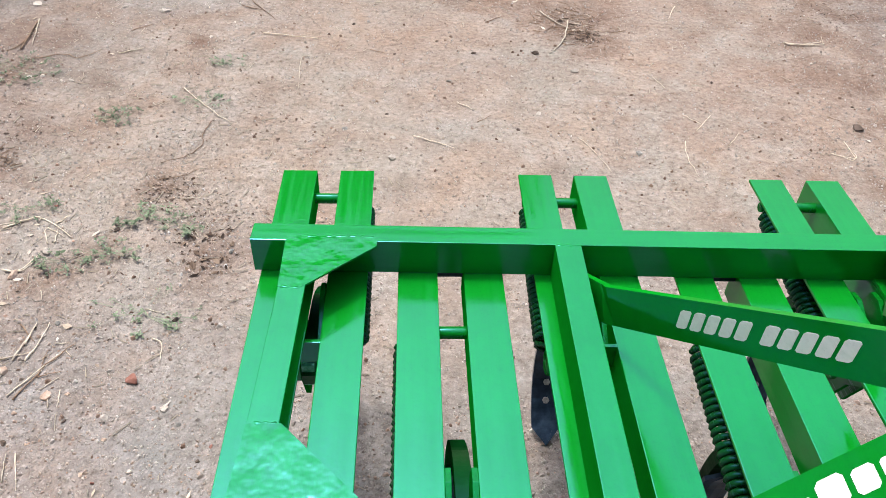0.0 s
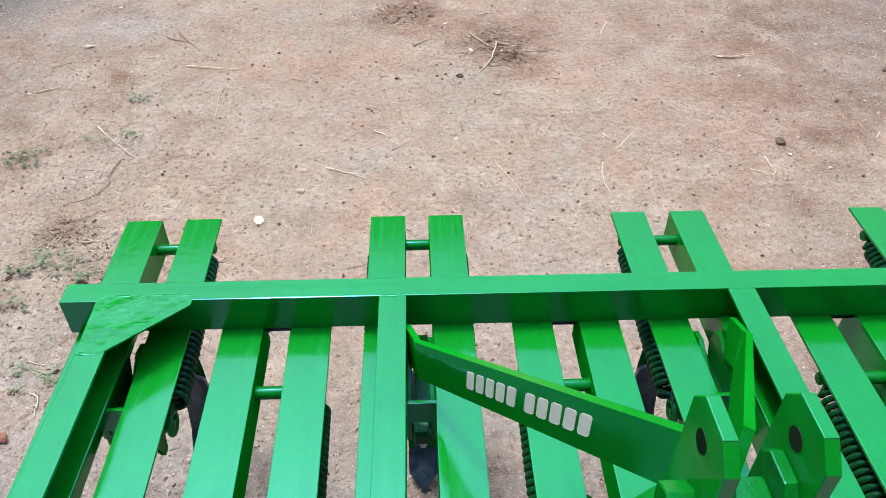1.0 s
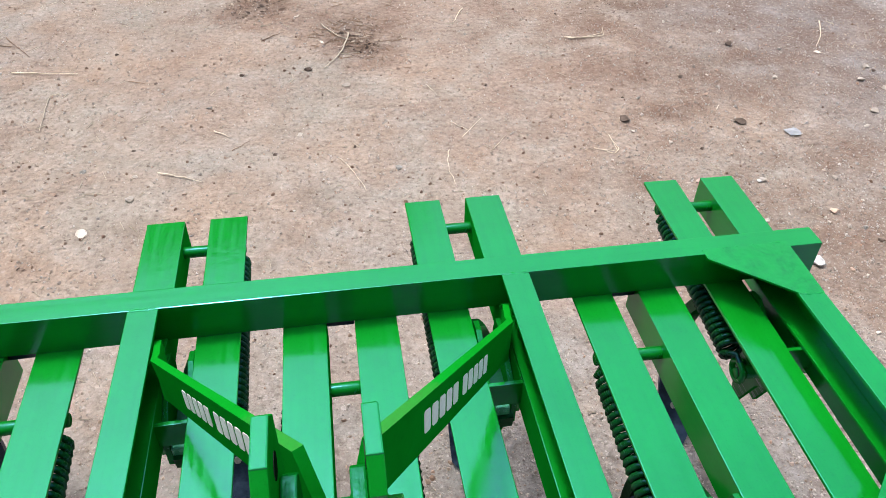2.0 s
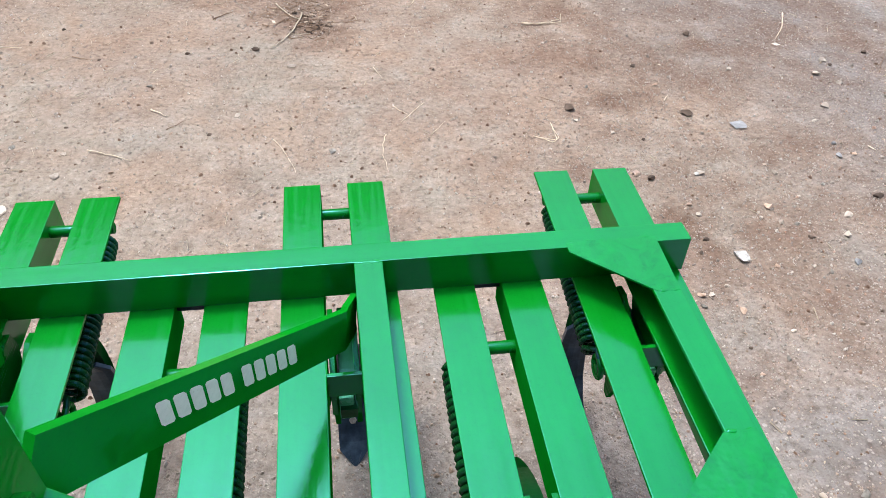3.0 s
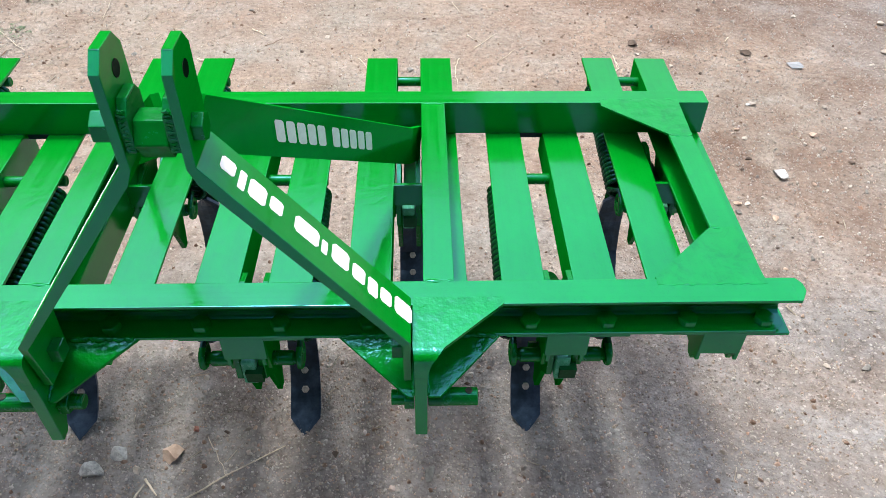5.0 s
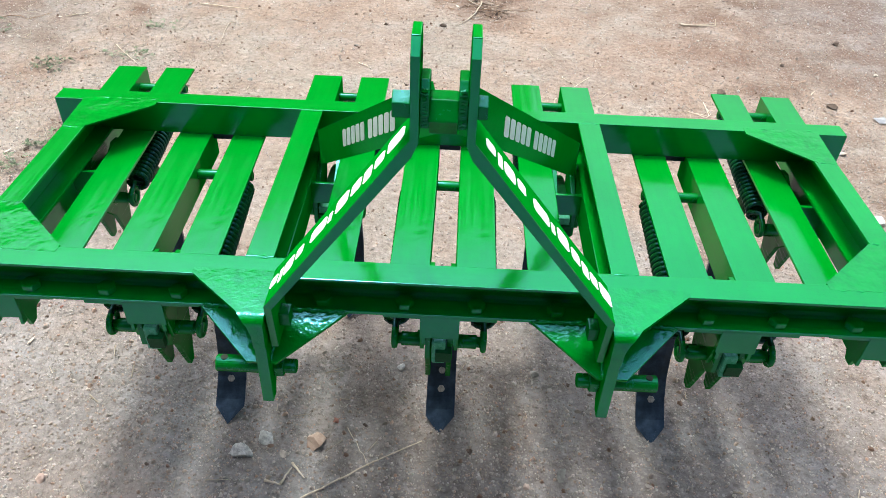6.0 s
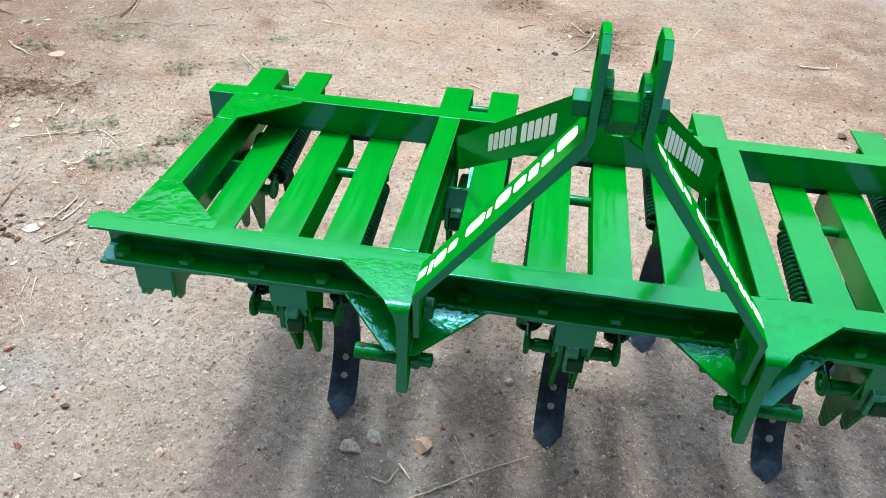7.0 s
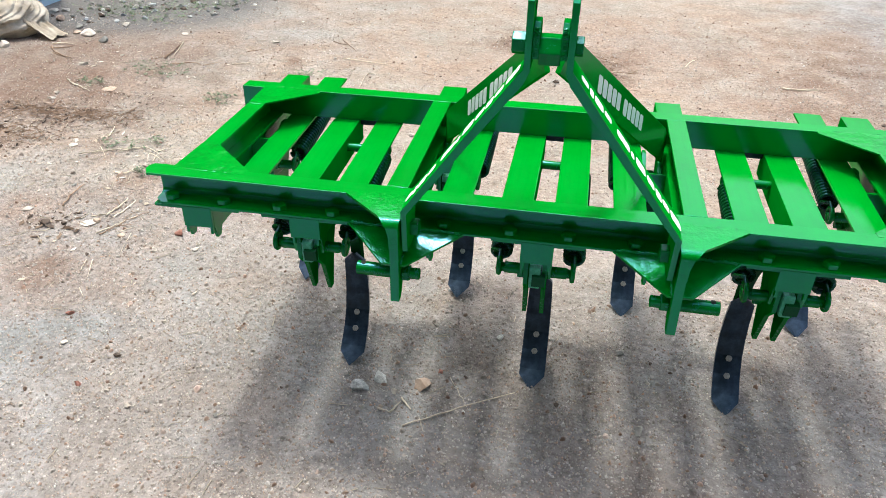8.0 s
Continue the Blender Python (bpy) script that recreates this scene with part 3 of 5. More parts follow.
def slanted(bm, sag):
    for v in bm.verts:
        if v.co.z < 0.95 and v.co.y > 0.42:
            v.co.y += (0.95 - v.co.z) * sag
    return bm


def nose_mesh(s):
    """The top plate of a hitch: a tapering plate that rolls over at its nose into the upright plate."""
    rows = [(0.494, TOP + 0.0006, 0.2535, 0.384), (0.482, TOP + 0.0006, 0.2535, 0.384), (0.402, TOP + 0.0006, 0.2535, 0.297)]
    for k in range(1, 6):
        a = k * math.pi / 10
        rows.append((0.402 - 0.0165 * math.sin(a), TOP + 0.0006 - 0.0165 * (1 - math.cos(a)), 0.2535 + 0.0004 * k, 0.297 - 0.0035 * k))
    rows += [(0.385, TOP - 0.034, 0.2555, 0.2745), (0.385, TOP - 0.060, 0.2558, 0.2735)]
    out = bmesh.new()
    top, low = [], []
    for k, (y, z, x0, x1) in enumerate(rows):
        y1, z1 = rows[min(k + 1, len(rows) - 1)][:2]
        y0, z0 = rows[max(k - 1, 0)][:2]
        back = Vector((0, z1 - z0, y0 - y1)).normalized() * -0.0052
        if back.y < 0 or back.z > 0:
            back = -back
        steps = [x0 + (x1 - x0) * j / 4 for j in range(5)]
        top.append([out.verts.new((HITCH_X + s * x, y, z)) for x in steps])
        low.append([out.verts.new((HITCH_X + s * x, y + back.y, z + back.z)) for x in steps])
    for side in (top, low):
        for p, q in zip(side, side[1:]):
            for j in range(4):
                out.faces.new((p[j], p[j + 1], q[j + 1], q[j]))
    for k in range(len(rows) - 1):
        for j in (0, 4):
            out.faces.new((top[k][j], top[k + 1][j], low[k + 1][j], low[k][j]))
    for k in (0, -1):
        for j in range(4):
            out.faces.new((top[k][j], top[k][j + 1], low[k][j + 1], low[k][j]))
    me = mesh_of(out, "hitch_top_plate", True)
    me.set_sharp_from_angle(angle=radians(35))
    return me


def pad_mesh(x, s):
    """A thick plate with its weld passes standing out as ridges."""
    rng = random.Random(int(7 + s))
    out = prism([(0.394, 0.957), (0.446, 0.957), (0.446, 1.002), (0.436, 1.014), (0.408, 1.014), (0.394, 0.999)], "x", x - 0.0055, x + 0.0055, 0.0015)
    for k in range(11):
        z = 0.960 + 0.0046 * k
        line = [(x + rng.uniform(-0.001, 0.001) - 0.004 + 0.002 * j, 0.3945 + 0.0009 * rng.random(), z + rng.uniform(-0.0012, 0.0012)) for j in range(5)]
        sweep(line, [0.0012, 0.0021, 0.0024, 0.0021, 0.0012], 6, out)
    return out


DIGIT, DIGIT_GAP = 0.0200, 0.0055
NUMBER = [(DIGIT, DIGIT_GAP, 0.0, 1.0)] * 4 + [(DIGIT, 0.0198, 0.0, 1.0)] + [(DIGIT, DIGIT_GAP, 0.0, 1.0)] * 5
WORD = [(0.021, 0.006, 0.12, 0.86), (0.010, 0.005, -0.16, 0.86), (0.026, 0.006, -0.1, 0.9), (0.020, 0.020, 0.12, 0.88)]
WORD += [(0.041, 0.005, 0.06, 0.98), (0.010, 0.008, 0.06, 0.8), (0.031, 0.007, 0.1, 1.14), (0.024, 0.006, 0.1, 0.98), (0.019, 0.006, -0.06, 0.92), (0.022, 0.007, 0.1, 0.92), (0.036, 0.0, 0.1, 1.12)]
for s in (-1, 1):
    x = HITCH_X + s * 0.2645
    part("hitch_top_plate", nose_mesh(s), GREEN_THICK, cultivator, "tapering plate rolled over at its nose, thickly painted")
    hitch = part("hitch_plate", prism([(0.3885, 0.628), (0.477, 0.6305), (0.477, 0.57), (0.43, 0.50), (0.404, 0.456), (0.3865, 0.456)], "x", x - 0.0088, x + 0.0088, 0.0015), GREEN, cultivator, "thick upright hitch plate")
    # sloping lower wings, one to each side of the hitch plate
    for x_far, x_near in ((0.144, 0.246), (0.3825, 0.292)):
        bm = bmesh.new()
        inner = 0.2552 if x_far < 0.2 else 0.2738
        top = [(HITCH_X + s * x_far, 0.480, 0.571), (HITCH_X + s * inner, 0.480, 0.571), (HITCH_X + s * inner, 0.394, 0.538), (HITCH_X + s * x_near, 0.394, 0.538)]
        upper = [bm.verts.new(p) for p in top]
        lower = [bm.verts.new((px, py + 0.002, pz - 0.006)) for px, py, pz in top]
        bm.faces.new(upper)
        bm.faces.new(lower[::-1])
        for k in range(4):
            bm.faces.new((upper[k], upper[(k + 1) % 4], lower[(k + 1) % 4], lower[k]))
        bmesh.ops.recalc_face_normals(bm, faces=bm.faces)
        bmesh.ops.bevel(bm, geom=bm.edges[:], offset=0.001, segments=1, affect="EDGES")
        part("hitch_wing", bm, GREEN_THICK, cultivator, "sloping triangular plate with glossy brushed paint")
    # weld beads: along the beam's lower flange, and down both sides of the hitch plate
    rng = random.Random(5 + s)
    for x0, x1 in ((0.152, 0.254), (0.277, 0.374)):
        line = [(HITCH_X + s * (x0 + (x1 - x0) * k / 30), 0.4785 + rng.uniform(-0.0015, 0.0015), 0.5722 + rng.uniform(-0.0015, 0.0015)) for k in range(31)]
        part("weld_bead", mesh_of(sweep(line, [0.0026 + 0.0024 * rng.random() for _ in line], 7), "weld_bead", True), GREEN_THICK, cultivator, "lumpy painted weld bead")
    for edge in (0.2548, 0.2742):
        line = [(HITCH_X + s * edge + rng.uniform(-0.001, 0.001), 0.396 + 0.08 * k / 22, 0.5395 + 0.031 * k / 22 + rng.uniform(-0.001, 0.001)) for k in range(23)]
        part("weld_bead", mesh_of(sweep(line, [0.0022 + 0.0018 * rng.random() for _ in line], 7), "weld_bead", True), GREEN_THICK, cultivator, "lumpy painted weld bead")
    pin = rod((HITCH_X + s * 0.347, 0.418, 0.5065), (HITCH_X + s * 0.275, 0.418, 0.5065), 0.0135, 24, None, 0.001)
    rod((HITCH_X + s * 0.2545, 0.418, 0.5065), (HITCH_X + s * 0.240, 0.418, 0.5065), 0.0172, 6, pin, 0.001)
    rod((HITCH_X + s * 0.2405, 0.418, 0.5065), (HITCH_X + s * 0.221, 0.418, 0.5065), 0.0115, 16, pin, 0.001)
    hitch_pin = part("hitch_pin", pin, GREEN_FIXING, cultivator, "round lower link pin with a cross hole")
    part("pin_hole", rod((HITCH_X + s * 0.334, 0.418, 0.513), (HITCH_X + s * 0.334, 0.418, 0.5207), 0.0055, 12), DARK_HOLE, hitch_pin, "dark cross hole")

    # mast arm: one flat bar, upright at the top, splayed below, upright again at the hitch
    half = 0.0055
    high, low = MAST_X + s * 0.034, HITCH_X + s * 0.246
    inner = [(high - s * half, 1.066), (high - s * half, 0.938), (high + s * 0.0085 - s * half, 0.917), (low - s * half, 0.652), (low - s * half, 0.566)]
    outer = [(low + s * half, 0.566), (low + s * half, 0.657), (high + s * 0.0125 + s * half, 0.925), (high + s * half, 0.941), (high + s * half, 1.066)]
    bm = slanted(prism(inner + outer, "y", 0.391, 0.461, 0.0012), 0.045)
    bmesh.ops.bisect_plane(bm, geom=bm.verts[:] + bm.edges[:] + bm.faces[:], plane_co=(0, 0, 1.048), plane_no=(0, 0, 1))
    for v in bm.verts:
        if v.co.z > 1.055:
            v.co.y = 0.429 + (v.co.y - 0.429) * 0.55
        if v.co.z < 0.58:
            v.co.y = 0.434 + (v.co.y - 0.434) * 0.75
    arm = part("mast_arm", bm, GREEN, cultivator, "bent flat steel mast arm with white lettering")
    for face in (-1, 1):
        part("mast_hole", rod((high + face * (half - 0.001), 0.431, 1.034), (high + face * (half + 0.0006), 0.431, 1.034), 0.0095, 18), DARK_HOLE, arm, "dark top link hole")
    crown, foot = Vector((high + s * (0.0125 + half), 0.4265, 0.925)), Vector((low + s * half, 0.4325, 0.657))
    along = (foot - crown).normalized()
    across = Vector((0, 1, 0)) - along * along.y
    across.normalize()
    out = along.cross(across)
    if out.z < 0:
        out = -out
    # the words read downwards on one arm and upwards on the other
    if s > 0:
        letter_bars(arm, crown + along * 0.003 + out * 0.0003 + across * 0.004, along, across, out, 0.030, WORD)
    else:
        letter_bars(arm, foot - along * 0.002 + out * 0.0003 + across * 0.004, -along, across, out, 0.030, WORD)
    part("bolt", slab(-0.0125, 0.0125, -0.0125, 0.0125, 0, 0.016, 0.002), GREEN_PAD, arm, "square bolt head with chipped paint", Matrix.Translation((low - s * half, 0.4335, 0.604)) @ Matrix.Rotation(-s * math.pi / 2, 4, "Y"))
    part("bolt", hexagon((high + s * half, 0.4165, 0.976), (s, 0, 0), 0.0185 if s < 0 else 0.0165, 0.022 if s < 0 else 0.0125), GREEN_FIXING, arm)

    # brace from the mast back to the frame
    p, q, end = (Vector((HITCH_X + s * bx, by, bz)) for bx, by, bz in ((0.0195, 0.475, 0.942), (0.2455, 0.875, 0.633), (0.2625, 0.951, 0.5875)))
    brace = part("mast_brace", sweep([p.lerp(q, -0.01), q.lerp(p, 0.02), q.lerp(end, 0.1), end], 0, 4, None, True, (0.010, 0.065), True), GREEN, cultivator, "flat steel brace bent at its foot, with white lettering")
    part("weld_pad", pad_mesh(MAST_X + s * 0.0225, s), GREEN_PAD, brace, "brush-painted pad with weld ridges inside the mast arm")
    along = (q - p).normalized()
    out = Vector((along.y, -along.x, 0)).normalized()
    if out.y > 0:
        out = -out
    up = Vector((0, 0, 1))
    if s > 0:
        letter_bars(brace, p + along * 0.139 + out * 0.0052 + up * 0.002, along, up, out, 0.034, NUMBER)
    else:
        letter_bars(brace, p + along * 0.3945 + out * 0.0052 + up * 0.002, -along, up, out, 0.034, NUMBER)
    line = [end + up * (0.036 - 0.072 * k / 16) + Vector((rng.uniform(-0.001, 0.001), rng.uniform(-0.001, 0.001), 0)) for k in range(17)]
    part("weld_bead", mesh_of(sweep(line, [0.003 + 0.002 * rng.random() for _ in line], 7), "weld_bead", True), GREEN_THICK, brace, "lumpy painted weld bead")

spacer = prism([(0.4165 + 0.0262 * math.cos(k * math.pi / 3), 0.968 + 0.0262 * math.sin(k * math.pi / 3)) for k in range(6)], "x", MAST_X - 0.0172, MAST_X + 0.0172, 0.002)
part("mast_spacer", spacer, GREEN_PAD, cultivator, "thick hexagonal spacer nut between the mast plates")

# ---- yard ----
def plain_wall(name, x0, x1, y0, y1, z1, mat, label):
    thing(name, slab(x0, x1, y0, y1, -0.1, z1, 0.01), mat, label, "wall", kind="structure")


plain_wall("wall_left", -7.0, -3.58, 3.82, 4.05, 2.6, LIMEWASH, "pale blue limewashed yard wall")
# unseen walls, added to hold back sky light and darken the paint's reflections
plain_wall("wall_north", -11.0, 1.1, 9.0, 9.25, 7.0, SCREEN_DARK, "unseen dark wall added to block sky light and darken reflections")
plain_wall("wall_south", -8.7, 9.0, -3.55, -3.3, 6.6, SCREEN_DARK, "unseen dark wall added to block sky light and darken reflections")
plain_wall("wall_west", -9.0, -8.75, -3.6, 8.9, 5.0, SCREEN_DARK, "unseen dark wall added to block sky light and darken reflections")

ICO = bmesh.new()
bmesh.ops.create_icosphere(ICO, subdivisions=3, radius=1.0)
ICO_V = [v.co.copy() for v in ICO.verts]
ICO_F = [[v.index for v in f.verts] for f in ICO.faces]
ICO.free()


def lump(size, flat, seed, rough=0.35):
    """An angular lump: a ball cut by a few random planes."""
    rng = random.Random(seed)
    cuts = []
    for _ in range(12):
        d = Vector((rng.uniform(-1, 1), rng.uniform(-1, 1), rng.uniform(-1, 1))).normalized()
        cuts.append((d, rng.uniform(0.38, 0.8)))
    stretch = Vector((1.0, rng.uniform(0.6, 0.95), flat))
    verts = []
    for v in ICO_V:
        p = v.copy()
        for d, far in cuts:
            over = p.dot(d) - far
            if over > 0:
                p -= d * over
        p *= 1 + 0.10 * noise.noise(p * 2.5 + Vector((seed, 0, 0)))
        verts.append(Vector((p.x * stretch.x, p.y * stretch.y, p.z * stretch.z)) * size * 0.62)
    me = bpy.data.meshes.new("stone")
    me.from_pydata(verts, [], ICO_F)
    return me


KINDS = {
    "grey_stone": ("stone", "small grey stone lying on bare earth", "stone"),
    "pale_stone": ("stone", "small pale stone chip lying on bare earth", "stone"),
    "tan_stone": ("stone", "small tan stone lying on bare earth", "stone"),
    "dark_clod": ("clod", "small dark clod of soil on bare earth", "clod"),
    "red_brick": ("brick_fragment", "broken bit of red brick on bare earth", "brick"),
    "pale_brick": ("brick_fragment", "pale worn bit of brick on bare earth", "brick"),
    "grey_white_stone": ("stone", "angular grey and white stone on bare earth", "stone"),
    "blue_grey_stone": ("stone", "flat bluish grey stone bit on bare earth", "stone"),
}
COUNT = [0]


def stone(x, y, size, mat, flat):
    COUNT[0] += 1
    name, label, category = KINDS[mat.name]
    m = shift(x, y, ground_height(x, y) + size * flat * 0.28) @ pose(0, 0, 0, 0, 0, (COUNT[0] * 67) % 360)
    thing(name, lump(size, flat, COUNT[0]), mat, label, category, "loose stones in the yard", m=m)


def twig(mat, radius, points):
    """A dry stalk lying on the ground along a few points."""
    COUNT[0] += 1
    rng = random.Random(COUNT[0])
    line = smooth_line([(x, y, 0) for x, y in points], 5) if len(points) > 2 else [Vector((*points[0], 0)).lerp(Vector((*points[1], 0)), k / 6) for k in range(7)]
    base = line[0].copy()
    base.z = ground_height(base.x, base.y)
    wobble = min(0.003, (line[-1] - line[0]).length * 0.015)
    pts = []
    for k, p in enumerate(line):
        pts.append(Vector((p.x + rng.uniform(-1, 1) * wobble, p.y + rng.uniform(-1, 1) * wobble, ground_height(p.x, p.y) + radius * 0.8 + rng.uniform(0, 0.004))) - base)
    n = len(pts) - 1
    radius *= 0.55
    me = mesh_of(sweep(pts, [radius * (1.0 - 0.5 * k / n) for k in range(n + 1)], 6), "twig", True)
    name = "straw" if mat is STRAW else "twig"
    thing(name, me, mat, "pale dry straw stalk lying on earth" if mat is STRAW else "dark dry twig lying on bare earth", name, "dry stalks in the yard", m=Matrix.Translation(base))


def tuft(x, y, radius, density):
    """A low dusty weed: loose rosettes of small leaves on short creeping stems."""
    COUNT[0] += 1
    rng = random.Random(COUNT[0])
    verts, faces = [], []

    def leaf(p, t, lift, long, wide):
        d = Vector((math.cos(t) * math.cos(lift), math.sin(t) * math.cos(lift), math.sin(lift)))
        w = Vector((-math.sin(t), math.cos(t), rng.uniform(-0.4, 0.4)))
        n = len(verts)
        droop = Vector((0, 0, -0.25 * long))
        verts.extend([p.copy(), p + d * long * 0.4 + w * wide, p + d * long * 0.8 + w * wide * 0.6 + droop * 0.4, p + d * long + droop, p + d * long * 0.8 - w * wide * 0.6 + droop * 0.4, p + d * long * 0.4 - w * wide])
        faces.extend([(n, n + 1, n + 2, n + 3), (n, n + 3, n + 4, n + 5)])

    for _ in range(int(6 + 230 * radius * (0.4 + density))):
        a, r = rng.uniform(0, 6.283), radius * math.sqrt(rng.random()) * 1.35
        root = Vector((math.cos(a) * r * 1.25, math.sin(a) * r * 0.8, rng.uniform(0.003, 0.012 + 0.012 * density)))
        size = rng.uniform(0.6, 1.25)
        for _ in range(rng.randint(4, 9)):
            leaf(root + Vector((rng.uniform(-1, 1), rng.uniform(-1, 1), rng.uniform(-0.3, 0.6))) * 0.006, rng.uniform(0, 6.283), rng.uniform(0.0, 1.0), rng.uniform(0.008, 0.018) * size, rng.uniform(0.002, 0.0042) * size)
        i = len(verts)
        verts.extend([Vector((0, 0, 0.002)), root, root + Vector((0.0015, 0.0015, 0.0))])
        faces.append((i, i + 1, i + 2))
    me = bpy.data.meshes.new("weed_tuft")
    me.from_pydata(verts, [], faces)
    thing("weed_tuft", me, GRASS, "low dusty green weed tuft on bare earth", "weed", "weeds in the yard", m=shift(x, y, ground_height(x, y)))


def scatter(name, count, low, high, mat, label, category, seed, spots=None, lowest=0.35):
    """Loose grit in one mesh."""
    rng = random.Random(seed)
    verts, faces = [], []
    for _ in range(count):
        if spots:
            cx, cy, rad = rng.choice(spots)
            r, a = rad * math.sqrt(rng.random()), rng.uniform(0, 6.283)
            x, y = cx + r * math.cos(a), cy + r * math.sin(a)
        else:
            x, y = rng.uniform(-3.3, 3.2), -0.3 + 5.0 * rng.random() ** 1.3
        s = low + (high - low) * rng.random() ** 2.3
        z = ground_height(x, y) + s * 0.15
        turn, long = rng.uniform(0, 6.283), rng.uniform(0.55, 0.95)
        c, d = math.cos(turn), math.sin(turn)
        i = len(verts)
        for k in range(6):
            r, b = s * rng.uniform(0.65, 1.0), k * 1.047 + rng.uniform(-0.3, 0.3)
            u, v = math.cos(b) * r, math.sin(b) * r * long
            verts.append((x + u * c - v * d, y + u * d + v * c, z + s * (rng.uniform(-0.3, 0.25) if k % 2 else -0.3)))
        for k in range(3):
            r, b = s * rng.uniform(0.2, 0.55), k * 2.094 + rng.uniform(-0.4, 0.4)
            u, v = math.cos(b) * r, math.sin(b) * r * long
            verts.append((x + u * c - v * d, y + u * d + v * c, z + s * rng.uniform(lowest, 0.75)))
        faces += [(i, i + 1, i + 6), (i + 1, i + 2, i + 7, i + 6), (i + 2, i + 3, i + 7), (i + 3, i + 4, i + 8, i + 7), (i + 4, i + 5, i + 8), (i + 5, i, i + 6, i + 8), (i + 6, i + 7, i + 8)]
    me = bpy.data.meshes.new(name)
    me.from_pydata(verts, [], faces)
    thing(name, me, mat, label, category, kind="stuff")


def grit_material(name, stops):
    m, n, l, b = material(name, 0.9)
    b.inputs["Specular IOR Level"].default_value = 0.2
    geo = n.new("ShaderNodeNewGeometry")
    l.new(ramp(n, l, geo.outputs["Random Per Island"], stops), b.inputs["Base Color"])
    return m


GRIT = grit_material("mixed_grit", [(0.0, (0.27, 0.215, 0.18)), (0.12, (0.32, 0.26, 0.215)), (0.55, (0.42, 0.35, 0.29)), (0.75, (0.32, 0.3, 0.28)), (0.85, (0.46, 0.42, 0.37)), (1.0, (0.56, 0.54, 0.5))])
PEBBLE = grit_material("mixed_pebble", [(0.0, (0.24, 0.21, 0.185)), (0.12, (0.31, 0.275, 0.245)), (0.45, (0.39, 0.36, 0.325)), (0.75, (0.48, 0.455, 0.42)), (0.85, (0.42, 0.28, 0.21)), (1.0, (0.58, 0.565, 0.54))])
CRUMB = grit_material("dry_earth_crumbs", [(0.0, (0.15, 0.098, 0.072)), (0.35, (0.24, 0.17, 0.13)), (0.7, (0.33, 0.26, 0.21)), (1.0, (0.4, 0.34, 0.285))])
CHIP = grit_material("pale_chips", [(0.0, (0.32, 0.29, 0.26)), (0.5, (0.45, 0.41, 0.37)), (0.85, (0.55, 0.52, 0.48)), (1.0, (0.66, 0.64, 0.61))])
CHAFF = grit_material("dry_chaff", [(0.0, (0.4, 0.34, 0.26)), (0.6, (0.55, 0.48, 0.4)), (1.0, (0.72, 0.68, 0.6))])
SCRAPS = grit_material("leaf_scraps", [(0.0, (0.025, 0.018, 0.014)), (0.55, (0.09, 0.062, 0.045)), (0.85, (0.2, 0.15, 0.11)), (1.0, (0.45, 0.39, 0.31))])


def flakes(name, count, low, high, mat, label, seed, spots):
    """Flat curled scraps lying about, in one mesh."""
    rng = random.Random(seed)
    verts, faces = [], []
    for _ in range(count):
        cx, cy, rad = rng.choice(spots)
        r, a = rad * math.sqrt(rng.random()), rng.uniform(0, 6.283)
        x, y = cx + r * math.cos(a), cy + r * math.sin(a)
        long = low + (high - low) * rng.random() ** 2
        wide = long * rng.uniform(0.25, 0.6)
        t = rng.uniform(0, 6.283)
        d, w = (math.cos(t) * long, math.sin(t) * long), (-math.sin(t) * wide, math.cos(t) * wide)
        z = ground_height(x, y) + 0.001
        i = len(verts)
        for u, v, h in ((-1, 0, 0.1), (-0.3, 1, 0.3), (0.5, 0.7, 0.2), (1, 0, 0.5), (0.3, -1, 0.25), (-0.5, -0.6, 0.15)):
            verts.append((x + d[0] * u + w[0] * v, y + d[1] * u + w[1] * v, z + long * h * rng.uniform(0.3, 1.2)))
        faces += [(i, i + 1, i + 2, i + 3), (i, i + 3, i + 4, i + 5)]
    me = bpy.data.meshes.new(name)
    me.from_pydata(verts, [], faces)
    thing(name, me, mat, label, "litter", kind="stuff")


def slivers(name, count, mat, label, seed, spots=None, longest=0.05):
    rng = random.Random(seed)
    verts, faces = [], []
    for _ in range(count):
        x, y = rng.uniform(-3.0, 2.6), rng.uniform(-0.2, 4.6)
        if rng.random() < 0.55:
            x, y = rng.gauss(-1.7, 0.7), rng.gauss(2.1, 0.9)
        if spots:
            cx, cy, rx, ry = rng.choice(spots)
            x, y = rng.gauss(cx, rx), rng.gauss(cy, ry)
        a, long, wide = rng.uniform(0, 6.283), rng.uniform(0.01, longest), rng.uniform(0.0007, 0.0016)
        z = ground_height(x, y) + 0.002
        c, d = math.cos(a), math.sin(a)
        i = len(verts)
        lift = rng.uniform(0, 0.006)
        verts += [(x - d * wide, y + c * wide, z), (x + d * wide, y - c * wide, z), (x + c * long + d * wide, y + d * long - c * wide, z + lift), (x + c * long - d * wide, y + d * long + c * wide, z + lift), (x, y, z + wide * 2), (x + c * long, y + d * long, z + lift + wide * 2)]
        faces += [(i, i + 1, i + 2, i + 3), (i + 1, i + 4, i + 5, i + 2), (i + 4, i, i + 3, i + 5)]
    me = bpy.data.meshes.new(name)
    me.from_pydata(verts, [], faces)
    thing(name, me, mat, label, "straw bits", kind="stuff")


